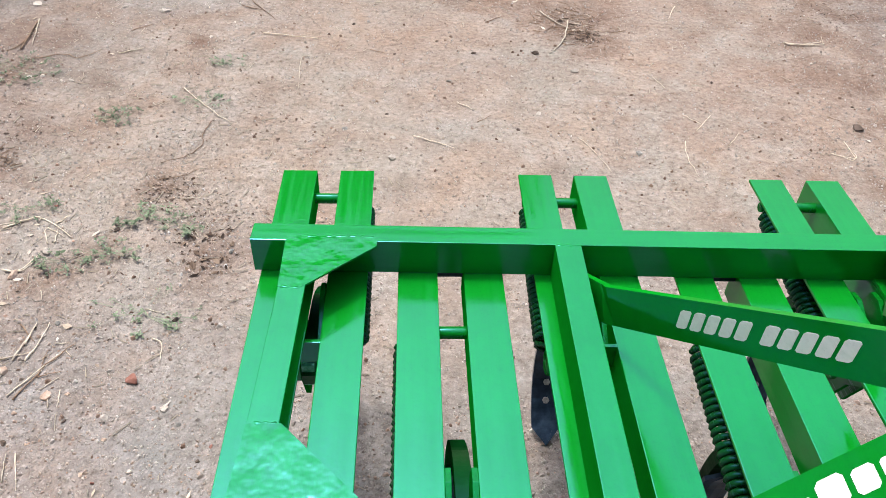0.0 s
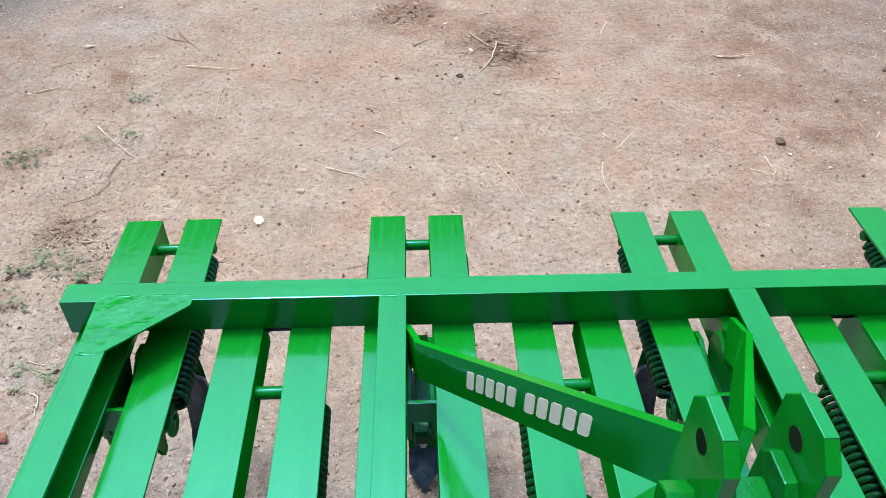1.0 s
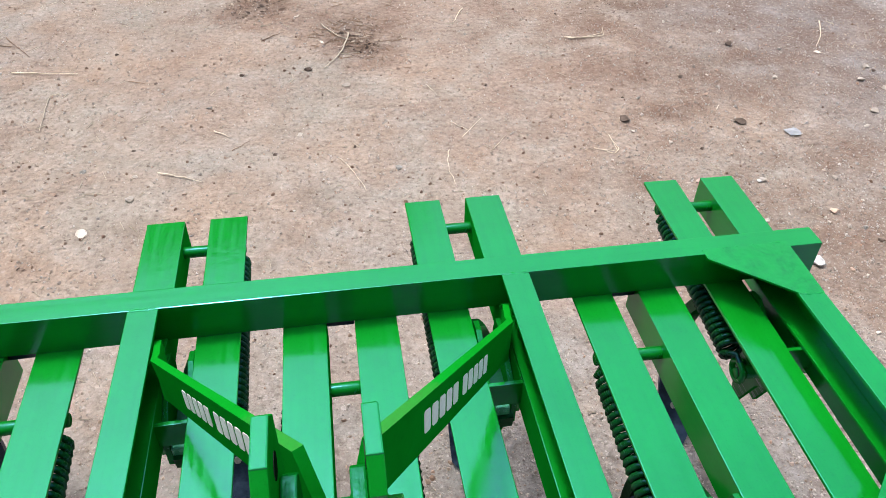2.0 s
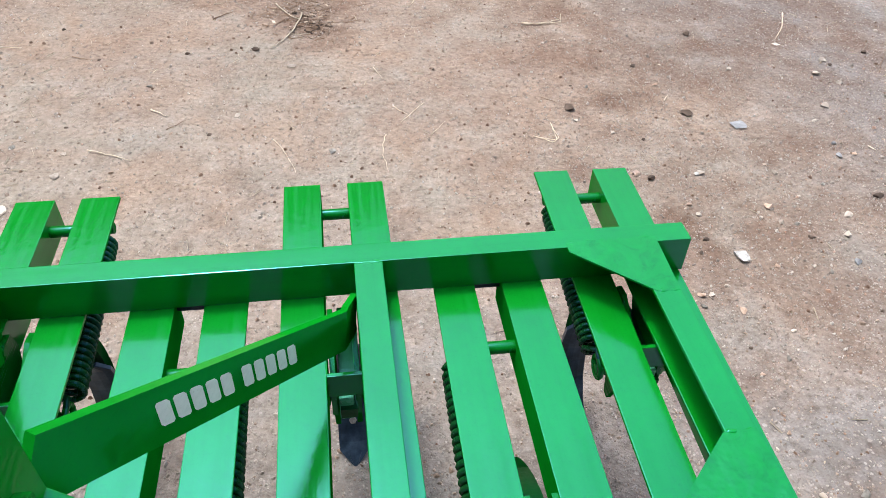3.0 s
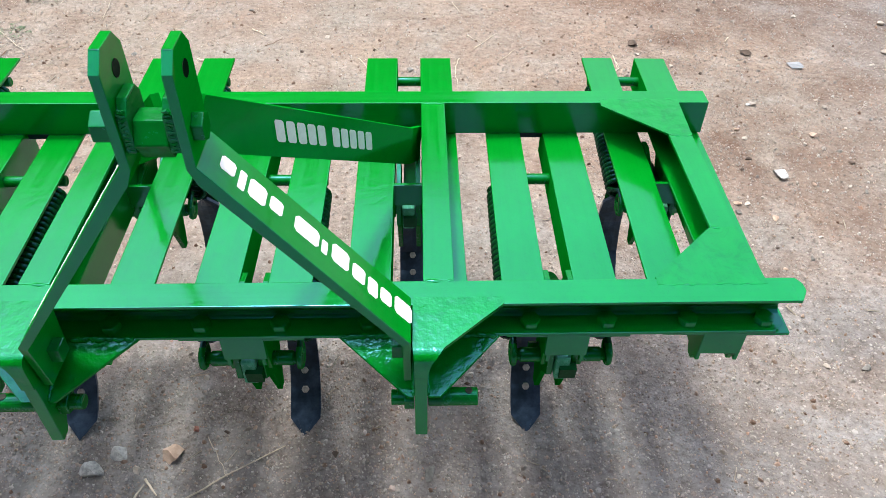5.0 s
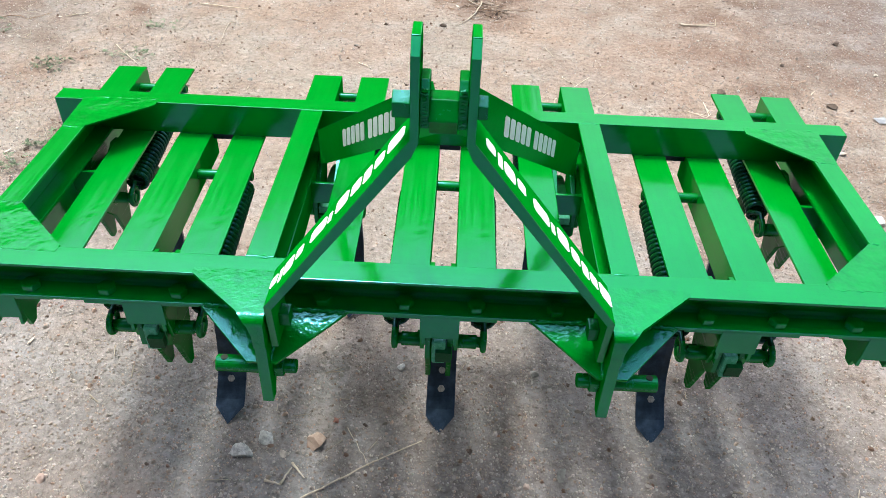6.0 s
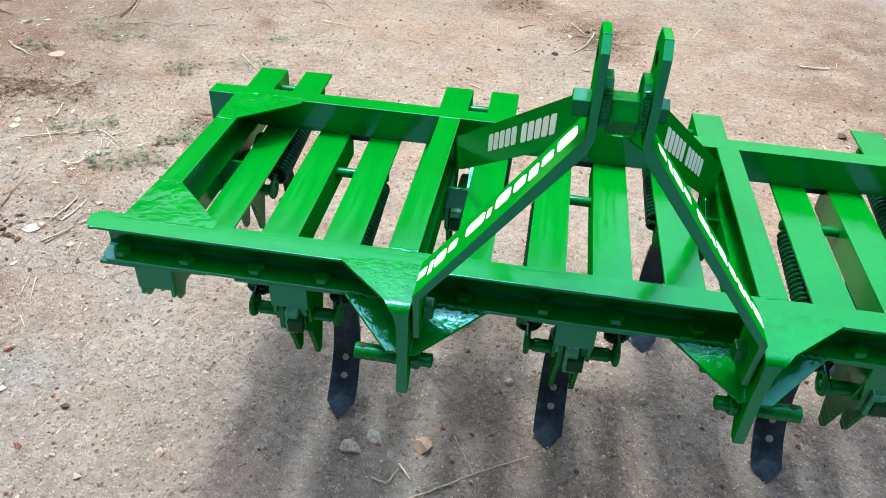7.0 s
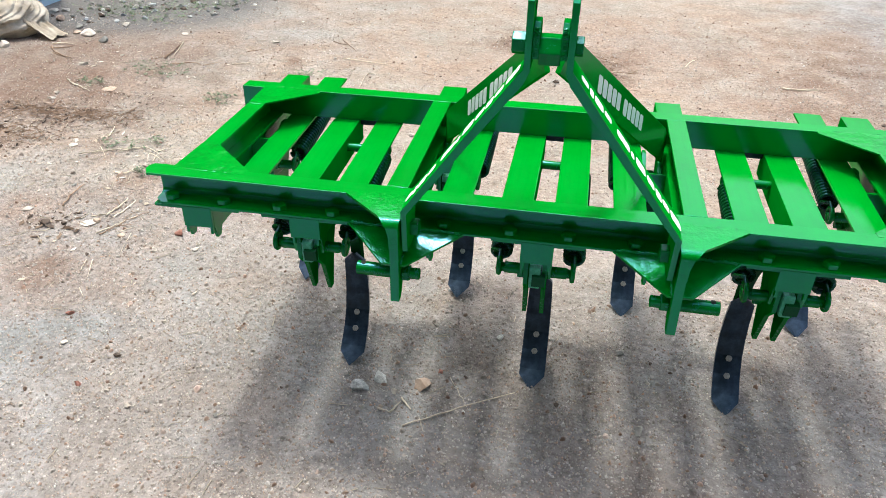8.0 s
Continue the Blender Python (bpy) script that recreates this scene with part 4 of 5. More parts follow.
def sack():
    """A slumped bundle of dusty cloth with deep folds."""
    verts = []
    for v in ICO_FINE:
        warp = noise.noise(v * 1.3) * 1.1 + noise.noise(v * 3.1) * 0.35
        across = 0.5 * (0.77 * v.x + 0.63 * v.y) - 0.9 * v.z + 0.25 * v.y * v.x
        turn = across * 2.4 + warp * 0.55
        pleat = (turn - math.floor(turn)) ** 1.4
        turn = across * 6.3 + warp * 1.1 + v.x * 0.8
        crease = (turn - math.floor(turn)) ** 2
        p = v * (0.86 + 0.14 * pleat + 0.05 * crease + 0.14 * noise.noise(v * 1.8))
        tuck = 1.0 - 0.5 * max(0.0, -p.z - 0.02)
        verts.append((p.x * tuck * 0.26, p.y * tuck * 0.19, max(p.z, -0.42) * 0.18 + 0.072))
    me = bpy.data.meshes.new("cloth_sack")
    me.from_pydata(verts, [], ICO_FINE_F)
    me.shade_smooth()
    thing("cloth_sack", me, SACKCLOTH, "crumpled beige cloth sack lying beside the wall", "sack", m=shift(-3.40, 3.24, 0) @ pose(0, 0, 0, 0, 0, 8))
    flap = bmesh.new()
    n = 14
    rows = []
    for i in range(n + 1):
        u = i / n
        rows.append([flap.verts.new((u * (0.2 + 0.014 * math.sin(k * 0.8)), (k / 12 - 0.5) * (0.12 + 0.02 * u), 0.095 * (1 - u) ** 1.2 + 0.016 * abs(math.sin(k * 0.9 + u * 2.5)) + 0.008)) for k in range(13)])
    for a, b in zip(rows, rows[1:]):
        for k in range(12):
            flap.faces.new((a[k], a[k + 1], b[k + 1], b[k]))
    bmesh.ops.solidify(flap, geom=flap.faces[:], thickness=0.006)
    thing("cloth_rag", mesh_of(flap, "cloth_rag", True), SACKCLOTH, "beige rag trailing from the cloth sack", "cloth", m=shift(-3.22, 3.22, 0.0) @ pose(0, 0, 0, 0, 0, -10))


fine = bmesh.new()
bmesh.ops.create_icosphere(fine, subdivisions=6, radius=1.0)
ICO_FINE = [v.co.copy() for v in fine.verts]
ICO_FINE_F = [[v.index for v in f.verts] for f in fine.faces]
fine.free()
sack()
stone(-1.94, 3.43, 0.028, STONE_PALE, 0.5)
stone(-1.76, 3.40, 0.031, STONE_PALE, 0.5)
stone(-1.84, 3.11, 0.016, STONE_PALE, 0.5)
stone(-1.31, 3.19, 0.030, STONE_PALE, 0.5)
stone(-1.93, 2.72, 0.024, STONE_PALE, 0.5)
stone(-2.06, 2.76, 0.024, STONE_PALE, 0.5)
stone(-1.54, 2.98, 0.013, STONE_PALE, 0.5)
stone(-1.21, 2.15, 0.012, STONE_TAN, 0.5)
stone(-1.97, 2.31, 0.012, STONE_DARK, 0.5)
stone(-1.49, 2.33, 0.013, STONE_DARK, 0.5)
stone(-1.41, 2.33, 0.013, STONE_PALE, 0.5)
stone(-1.41, 3.30, 0.014, STONE_PALE, 0.5)
stone(-1.51, 2.39, 0.009, STONE_PALE, 0.5)
stone(-1.79, 2.00, 0.014, STONE_TAN, 0.5)
stone(-1.66, 2.02, 0.008, STONE_TAN, 0.5)
stone(-1.48, 3.14, 0.016, STONE_PALE, 0.5)
stone(-0.83, 2.41, 0.024, STONE_GREY, 0.5)
stone(-0.29, 2.72, 0.015, STONE_PALE, 0.5)
stone(-0.44, 2.79, 0.021, STONE_GREY, 0.5)
stone(-0.65, 2.22, 0.030, STONE_PALE, 0.5)
stone(-0.65, 2.35, 0.022, STONE_PALE, 0.5)
stone(-0.19, 2.43, 0.017, STONE_DARK, 0.5)
stone(-0.01, 2.84, 0.015, STONE_DARK, 0.5)
stone(0.09, 2.90, 0.031, STONE_PALE, 0.5)
stone(-0.10, 2.55, 0.026, STONE_PALE, 0.5)
stone(-0.90, 2.29, 0.018, STONE_TAN, 0.5)
stone(-0.68, 2.52, 0.014, STONE_DARK, 0.5)
stone(-0.49, 3.17, 0.023, STONE_TAN, 0.5)
stone(-0.33, 3.05, 0.025, STONE_DARK, 0.5)
stone(-0.67, 3.03, 0.013, STONE_DARK, 0.5)
stone(-0.87, 3.32, 0.019, STONE_DARK, 0.5)
stone(-0.06, 3.06, 0.035, STONE_DARK, 0.5)
stone(-0.48, 2.23, 0.020, STONE_TAN, 0.5)
stone(-0.94, 2.80, 0.013, STONE_PALE, 0.5)
stone(-0.50, 2.72, 0.011, STONE_PALE, 0.5)
stone(1.12, 2.49, 0.046, STONE_DARK, 0.55)
stone(0.22, 2.69, 0.017, STONE_PALE, 0.55)
stone(1.15, 3.03, 0.019, STONE_PALE, 0.55)
stone(0.65, 2.83, 0.018, STONE_DARK, 0.55)
stone(0.62, 2.93, 0.014, STONE_PALE, 0.55)
stone(1.23, 2.64, 0.020, STONE_GREY, 0.55)
stone(1.12, 2.40, 0.021, STONE_PALE, 0.55)
stone(1.17, 2.66, 0.013, STONE_DARK, 0.55)
stone(0.23, 2.28, 0.026, STONE_GREY, 0.55)
stone(0.09, 2.44, 0.017, STONE_DARK, 0.55)
stone(0.68, 2.40, 0.010, STONE_PALE, 0.55)
stone(0.98, 2.23, 0.016, STONE_PALE, 0.55)
stone(1.13, 3.50, 0.016, STONE_DARK, 0.55)
stone(0.37, 3.10, 0.017, STONE_PALE, 0.55)
stone(0.90, 3.55, 0.016, STONE_PALE, 0.55)
stone(0.83, 3.27, 0.010, STONE_PALE, 0.55)
stone(1.61, 3.33, 0.021, STONE_PALE, 0.55)
stone(-1.24, 1.22, 0.040, BRICK_RED, 0.55)
stone(-1.14, 1.14, 0.018, STONE_PALE, 0.55)
stone(-1.43, 1.17, 0.031, STONE_TAN, 0.55)
stone(-1.27, 1.11, 0.022, STONE_PALE, 0.55)
stone(-1.17, 0.97, 0.015, STONE_PALE, 0.55)
stone(-1.49, 1.41, 0.016, STONE_GREY, 0.55)
stone(-1.56, 1.25, 0.034, STONE_TAN, 0.55)
stone(-1.68, 1.59, 0.035, STONE_TAN, 0.55)
stone(-1.63, 1.69, 0.034, STONE_PALE, 0.55)
stone(-1.19, 1.43, 0.019, STONE_DARK, 0.55)
stone(-1.10, 1.71, 0.022, STONE_GREY, 0.55)
stone(-1.10, 1.10, 0.014, STONE_GREY, 0.55)
stone(-1.01, 1.04, 0.010, BRICK_RED, 0.55)
stone(-1.02, 0.97, 0.010, STONE_TAN, 0.55)
stone(-1.48, 1.12, 0.014, STONE_TAN, 0.55)
stone(-1.42, 1.04, 0.012, STONE_TAN, 0.55)
stone(-1.47, 1.04, 0.016, STONE_DARK, 0.55)
stone(-1.38, 1.18, 0.012, STONE_TAN, 0.55)
stone(-1.36, 1.10, 0.012, STONE_DARK, 0.55)
stone(-1.22, 1.49, 0.011, STONE_PALE, 0.55)
stone(-1.24, 0.94, 0.011, BRICK_RED, 0.55)
stone(-1.27, 0.96, 0.011, STONE_TAN, 0.55)
stone(-1.25, 1.05, 0.011, STONE_TAN, 0.55)
stone(-1.21, 1.00, 0.011, STONE_PALE, 0.55)
stone(-1.09, 1.42, 0.009, STONE_DARK, 0.55)
stone(-1.04, 1.56, 0.017, STONE_PALE, 0.55)
stone(-1.07, 1.35, 0.009, STONE_DARK, 0.55)
stone(1.55, 2.42, 0.045, STONE_DARK, 0.55)
stone(1.47, 2.79, 0.021, STONE_DARK, 0.55)
stone(1.81, 3.06, 0.046, STONE_DARK, 0.55)
stone(1.45, 2.04, 0.029, STONE_PALE, 0.55)
stone(1.27, 2.02, 0.030, STONE_DARK, 0.55)
stone(1.40, 1.62, 0.049, STONE_GREYW, 0.55)
stone(1.99, 1.86, 0.036, STONE_DARK, 0.55)
stone(1.78, 1.68, 0.034, STONE_PALE, 0.55)
stone(1.86, 1.58, 0.044, STONE_PALE, 0.55)
stone(1.84, 1.78, 0.032, STONE_PALE, 0.55)
stone(2.58, 2.68, 0.051, STONE_PALE, 0.55)
stone(2.28, 2.59, 0.028, STONE_PALE, 0.55)
stone(2.41, 2.46, 0.044, STONE_PALE, 0.55)
stone(2.12, 2.42, 0.038, STONE_PALE, 0.55)
stone(2.22, 2.67, 0.038, STONE_PALE, 0.55)
stone(1.55, 1.79, 0.020, STONE_PALE, 0.55)
stone(1.36, 1.83, 0.022, STONE_PALE, 0.55)
stone(1.35, 1.88, 0.023, STONE_TAN, 0.55)
stone(1.71, 2.02, 0.026, STONE_PALE, 0.55)
stone(2.39, 2.31, 0.036, STONE_PALE, 0.55)
stone(1.74, 1.56, 0.026, STONE_BLUE, 0.55)
stone(1.23, 2.31, 0.017, STONE_PALE, 0.55)
stone(1.33, 2.26, 0.017, STONE_DARK, 0.55)
stone(1.23, 2.05, 0.022, STONE_TAN, 0.55)
stone(0.73, 1.93, 0.020, STONE_TAN, 0.55)
stone(1.51, 2.63, 0.022, STONE_TAN, 0.55)
stone(1.73, 1.89, 0.013, STONE_PALE, 0.55)
stone(1.60, 1.84, 0.034, STONE_TAN, 0.55)
stone(1.60, 1.76, 0.022, STONE_PALE, 0.55)
stone(1.65, 1.75, 0.017, STONE_GREY, 0.55)
stone(1.33, 1.71, 0.019, STONE_DARK, 0.55)
stone(1.29, 1.65, 0.016, STONE_DARK, 0.55)
stone(1.66, 1.68, 0.021, STONE_DARK, 0.55)
stone(1.84, 1.94, 0.019, STONE_GREY, 0.55)
stone(1.44, 1.58, 0.016, STONE_PALE, 0.55)
stone(1.49, 1.57, 0.016, STONE_TAN, 0.55)
stone(2.41, 2.73, 0.024, STONE_PALE, 0.55)
stone(2.32, 2.74, 0.020, STONE_DARK, 0.55)
stone(2.31, 2.78, 0.031, STONE_PALE, 0.55)
stone(1.87, 2.74, 0.026, STONE_PALE, 0.55)
stone(1.81, 2.71, 0.016, STONE_PALE, 0.55)
stone(1.59, 2.69, 0.020, STONE_PALE, 0.55)
stone(2.54, 2.84, 0.028, STONE_DARK, 0.55)
stone(2.02, 2.99, 0.021, STONE_PALE, 0.55)
stone(2.02, 2.32, 0.021, STONE_PALE, 0.55)
stone(2.05, 2.10, 0.020, STONE_TAN, 0.55)
stone(2.01, 2.17, 0.020, STONE_BLUE, 0.55)
stone(1.99, 2.09, 0.027, STONE_BLUE, 0.55)
stone(1.42, 2.21, 0.019, STONE_TAN, 0.55)
stone(1.62, 2.30, 0.011, STONE_TAN, 0.55)
stone(2.01, 2.50, 0.019, STONE_GREY, 0.55)
stone(2.81, 3.03, 0.044, STONE_PALE, 0.55)
stone(2.72, 3.04, 0.022, STONE_PALE, 0.55)
stone(1.31, 1.41, 0.024, STONE_TAN, 0.55)
stone(1.21, 1.44, 0.021, STONE_GREY, 0.55)
stone(1.25, 1.48, 0.022, STONE_PALE, 0.55)
stone(1.35, 1.23, 0.019, STONE_GREY, 0.55)
stone(1.31, 1.51, 0.016, STONE_PALE, 0.55)
stone(1.41, 1.32, 0.018, STONE_PALE, 0.55)
stone(1.64, 1.21, 0.021, STONE_PALE, 0.55)
stone(1.75, 1.28, 0.019, STONE_GREY, 0.55)
stone(1.83, 1.40, 0.043, STONE_PALE, 0.55)
stone(1.24, 0.86, 0.018, STONE_PALE, 0.55)
stone(1.33, 0.85, 0.027, STONE_GREY, 0.55)
stone(1.46, 0.87, 0.016, STONE_TAN, 0.55)
stone(1.34, 0.77, 0.015, STONE_PALE, 0.55)
stone(1.40, 1.15, 0.011, STONE_PALE, 0.55)
stone(1.16, 1.10, 0.014, STONE_PALE, 0.55)
stone(1.26, 1.19, 0.016, STONE_TAN, 0.55)
stone(1.22, 1.48, 0.024, STONE_TAN, 0.55)
stone(1.28, 1.33, 0.010, STONE_TAN, 0.55)
stone(1.27, 1.28, 0.012, STONE_DARK, 0.55)
stone(1.64, 1.18, 0.015, STONE_DARK, 0.55)
stone(1.69, 1.36, 0.013, STONE_DARK, 0.55)
stone(1.64, 1.53, 0.018, STONE_GREY, 0.55)
stone(1.60, 1.56, 0.014, STONE_PALE, 0.55)
stone(1.52, 1.54, 0.012, STONE_PALE, 0.55)
stone(1.56, 1.11, 0.010, STONE_PALE, 0.55)
stone(1.68, 1.14, 0.010, STONE_PALE, 0.55)
stone(1.24, 1.02, 0.013, STONE_TAN, 0.55)
stone(1.19, 0.98, 0.012, STONE_PALE, 0.55)
stone(1.74, 1.47, 0.009, STONE_PALE, 0.55)
stone(1.39, 1.26, 0.009, STONE_PALE, 0.55)
stone(1.50, 1.42, 0.009, STONE_PALE, 0.55)
stone(1.68, 1.26, 0.014, STONE_TAN, 0.55)
stone(1.40, 0.81, 0.010, STONE_TAN, 0.55)
stone(-1.14, 0.48, 0.022, BRICK_RED, 0.55)
stone(-1.33, 0.74, 0.022, BRICK_RED, 0.55)
stone(-1.19, 0.82, 0.020, BRICK_PALE, 0.55)
stone(-1.05, 0.76, 0.018, STONE_PALE, 0.55)
stone(-1.05, 0.47, 0.016, STONE_PALE, 0.55)
stone(-0.74, 0.44, 0.017, STONE_GREY, 0.55)
stone(-1.10, 0.60, 0.024, STONE_DARK, 0.55)
stone(-0.79, 0.62, 0.015, STONE_PALE, 0.55)
stone(-1.27, 0.62, 0.019, STONE_PALE, 0.55)
stone(-1.03, 1.00, 0.012, STONE_DARK, 0.55)
stone(-0.83, 0.52, 0.027, BRICK_PALE, 0.55)
stone(-1.45, 0.88, 0.011, STONE_DARK, 0.55)
stone(-0.98, 0.89, 0.014, STONE_PALE, 0.55)
stone(-0.62, 0.57, 0.011, STONE_DARK, 0.55)
stone(-0.75, 0.48, 0.009, STONE_PALE, 0.55)
stone(-1.25, 0.89, 0.011, STONE_TAN, 0.55)
stone(-1.21, 0.59, 0.010, STONE_GREY, 0.55)
stone(-0.95, 0.51, 0.009, STONE_TAN, 0.55)
stone(-0.83, 0.57, 0.009, STONE_PALE, 0.55)
stone(-1.56, 1.07, 0.015, STONE_DARK, 0.55)
stone(-0.83, 0.77, 0.009, STONE_PALE, 0.55)
stone(-0.92, 0.40, 0.009, STONE_PALE, 0.55)
stone(-0.97, 0.43, 0.017, STONE_PALE, 0.55)
stone(-1.06, 0.36, 0.011, STONE_PALE, 0.55)
stone(-0.38, 0.65, 0.046, STONE_GREYW, 0.65)
stone(-0.42, 0.61, 0.044, STONE_GREYW, 0.65)
stone(-0.26, 0.65, 0.050, STONE_TAN, 0.65)
stone(-0.33, 0.61, 0.020, STONE_PALE, 0.65)
stone(-0.35, 0.72, 0.017, STONE_TAN, 0.65)
stone(-0.23, 0.71, 0.017, BRICK_RED, 0.65)
stone(-0.09, 0.88, 0.024, STONE_GREYW, 0.65)
stone(0.24, 0.88, 0.023, STONE_GREY, 0.65)
stone(0.08, 0.64, 0.015, STONE_DARK, 0.65)
stone(0.07, 0.75, 0.012, STONE_PALE, 0.65)
stone(0.40, 0.87, 0.010, STONE_TAN, 0.65)
stone(0.31, 0.77, 0.012, STONE_PALE, 0.65)
stone(-0.02, 0.61, 0.010, STONE_PALE, 0.65)
stone(0.32, 0.85, 0.013, STONE_DARK, 0.65)
stone(-0.16, 0.70, 0.013, STONE_DARK, 0.65)
stone(-0.10, 0.71, 0.011, STONE_TAN, 0.65)
stone(0.14, 0.91, 0.010, STONE_PALE, 0.65)
stone(0.09, 0.93, 0.010, STONE_PALE, 0.65)
stone(0.11, 0.99, 0.011, STONE_TAN, 0.65)
stone(0.37, 0.82, 0.013, STONE_DARK, 0.65)
stone(0.17, 0.85, 0.008, STONE_PALE, 0.65)
stone(-0.31, 0.79, 0.009, STONE_TAN, 0.65)
stone(-0.28, 0.61, 0.009, STONE_PALE, 0.65)
stone(0.17, 0.77, 0.007, STONE_PALE, 0.65)
stone(-0.14, 0.62, 0.006, STONE_PALE, 0.65)
stone(0.43, 0.67, 0.010, STONE_PALE, 0.65)
stone(0.28, 0.59, 0.036, STONE_GREY, 0.35)
stone(1.72, 2.32, 0.085, STONE_BLUE, 0.22)
stone(1.45, 2.04, 0.036, STONE_GREYW, 0.3)
stone(1.23, 2.06, 0.03, BRICK_PALE, 0.4)
stone(-1.58, 1.23, 0.06, STONE_PALE, 0.12)
stone(-1.85, 1.27, 0.034, STONE_PALE, 0.4)
stone(-1.73, 1.19, 0.045, STONE_DARK, 0.5)
stone(-1.69, 1.17, 0.03, STONE_DARK, 0.5)
stone(-1.66, 1.20, 0.026, STONE_DARK, 0.5)
stone(-2.35, 3.44, 0.06, STONE_PALE, 0.2)
stone(-1.75, 3.40, 0.05, STONE_PALE, 0.3)
stone(-0.77, 2.06, 0.04, STONE_PALE, 0.2)
stone(-2.55, 3.02, 0.020, STONE_PALE, 0.4)
stone(-2.61, 2.78, 0.055, STONE_PALE, 0.4)
stone(-2.04, 1.85, 0.038, STONE_PALE, 0.4)
stone(-1.91, 1.66, 0.022, STONE_PALE, 0.4)
stone(-2.02, 1.80, 0.032, STONE_PALE, 0.4)
stone(-2.26, 2.48, 0.08, STONE_TAN, 0.08)
stone(-2.01, 2.32, 0.017, STONE_DARK, 0.4)
stone(-1.46, 1.80, 0.026, STONE_DARK, 0.4)
stone(-1.68, 1.91, 0.015, BRICK_RED, 0.4)
stone(-2.11, 2.75, 0.024, STONE_PALE, 0.4)
stone(-1.97, 2.72, 0.025, STONE_PALE, 0.4)
stone(-1.87, 1.57, 0.021, STONE_DARK, 0.4)
stone(-1.81, 1.48, 0.025, STONE_GREY, 0.4)
stone(-1.51, 1.37, 0.018, STONE_PALE, 0.4)
stone(-2.48, 2.36, 0.036, STONE_PALE, 0.4)
stone(-2.42, 2.64, 0.019, STONE_DARK, 0.4)
stone(-2.79, 3.53, 0.052, STONE_PALE, 0.5)
stone(-2.89, 3.29, 0.087, STONE_PALE, 0.5)
stone(-2.74, 3.18, 0.078, STONE_GREY, 0.5)
stone(-3.05, 3.43, 0.055, STONE_GREY, 0.5)
stone(-2.99, 3.31, 0.045, STONE_TAN, 0.5)
stone(-3.26, 3.55, 0.077, STONE_TAN, 0.5)
stone(-2.87, 3.36, 0.036, STONE_GREY, 0.5)
stone(-2.49, 2.97, 0.024, STONE_PALE, 0.5)
stone(-3.23, 2.97, 0.082, STONE_PALE, 0.5)
stone(-2.46, 2.29, 0.035, STONE_PALE, 0.5)
stone(-3.42, 3.71, 0.065, STONE_GREY, 0.5)
stone(-3.36, 3.76, 0.057, STONE_GREY, 0.5)

twig(STRAW, 0.005, [(-1.48, 2.68), (-1.37, 2.55), (-1.25, 2.43)])
twig(TWIG, 0.004, [(-1.32, 2.44), (-1.33, 2.36), (-1.32, 2.27), (-1.36, 2.20), (-1.43, 2.16)])
twig(TWIG, 0.004, [(-2.15, 2.90), (-2.04, 2.94), (-1.97, 2.91), (-1.90, 2.99)])
twig(STRAW, 0.005, [(-1.82, 2.96), (-1.73, 3.01)])
twig(STRAW, 0.006, [(-2.27, 3.27), (-2.20, 3.01)])
twig(TWIG, 0.005, [(-2.27, 3.27), (-2.25, 3.04), (-2.28, 2.95)])
twig(TWIG, 0.005, [(-1.37, 3.54), (-1.23, 3.34)])
twig(TWIG, 0.005, [(-1.41, 3.48), (-1.31, 3.44)])
twig(STRAW, 0.006, [(-1.26, 3.19), (-0.99, 3.15)])
twig(TWIG, 0.003, [(-1.41, 2.07), (-1.34, 2.09), (-1.29, 2.14)])
twig(STRAW, 0.003, [(-1.31, 1.97), (-1.24, 1.98), (-1.21, 2.03)])
twig(STRAW, 0.005, [(-1.79, 1.79), (-1.73, 1.84), (-1.69, 1.84), (-1.58, 1.76)])
twig(STRAW, 0.003, [(-1.65, 1.82), (-1.62, 1.86)])
twig(STRAW, 0.004, [(-1.62, 1.73), (-1.63, 1.79)])
twig(TWIG, 0.004, [(-1.83, 3.18), (-1.76, 3.24)])
twig(STRAW, 0.004, [(-1.03, 2.98), (-1.06, 2.94), (-1.04, 2.70)])
twig(STRAW, 0.005, [(-0.58, 2.36), (-0.50, 2.33), (-0.43, 2.29)])
twig(STRAW, 0.005, [(-0.41, 2.61), (-0.35, 2.56)])
twig(TWIG, 0.003, [(-0.34, 2.48), (-0.28, 2.53)])
twig(STRAW, 0.006, [(0.01, 3.52), (0.07, 3.40), (0.12, 3.34)])
twig(STRAW, 0.007, [(0.13, 3.41), (0.09, 3.23), (0.04, 3.11), (-0.00, 3.06)])
twig(TWIG, 0.004, [(-0.78, 3.06), (-0.71, 3.03)])
twig(TWIG, 0.005, [(-0.26, 3.38), (-0.18, 3.45)])
twig(STRAW, 0.007, [(1.11, 3.22), (1.21, 3.21), (1.28, 3.22)])
twig(STRAW, 0.004, [(1.30, 3.30), (1.28, 3.22)])
twig(STRAW, 0.003, [(0.46, 2.56), (0.51, 2.49)])
twig(STRAW, 0.003, [(0.48, 2.44), (0.58, 2.57)])
twig(STRAW, 0.003, [(0.42, 2.37), (0.40, 2.26), (0.41, 2.16)])
twig(STRAW, 0.003, [(0.58, 2.35), (0.64, 2.43)])
twig(STRAW, 0.003, [(1.02, 2.39), (1.02, 2.28), (0.96, 2.30)])
twig(STRAW, 0.003, [(0.03, 2.38), (0.07, 2.30), (0.11, 2.17)])
twig(STRAW, 0.005, [(0.70, 3.64), (0.63, 3.48)])
twig(STRAW, 0.003, [(0.41, 2.87), (0.44, 2.77)])
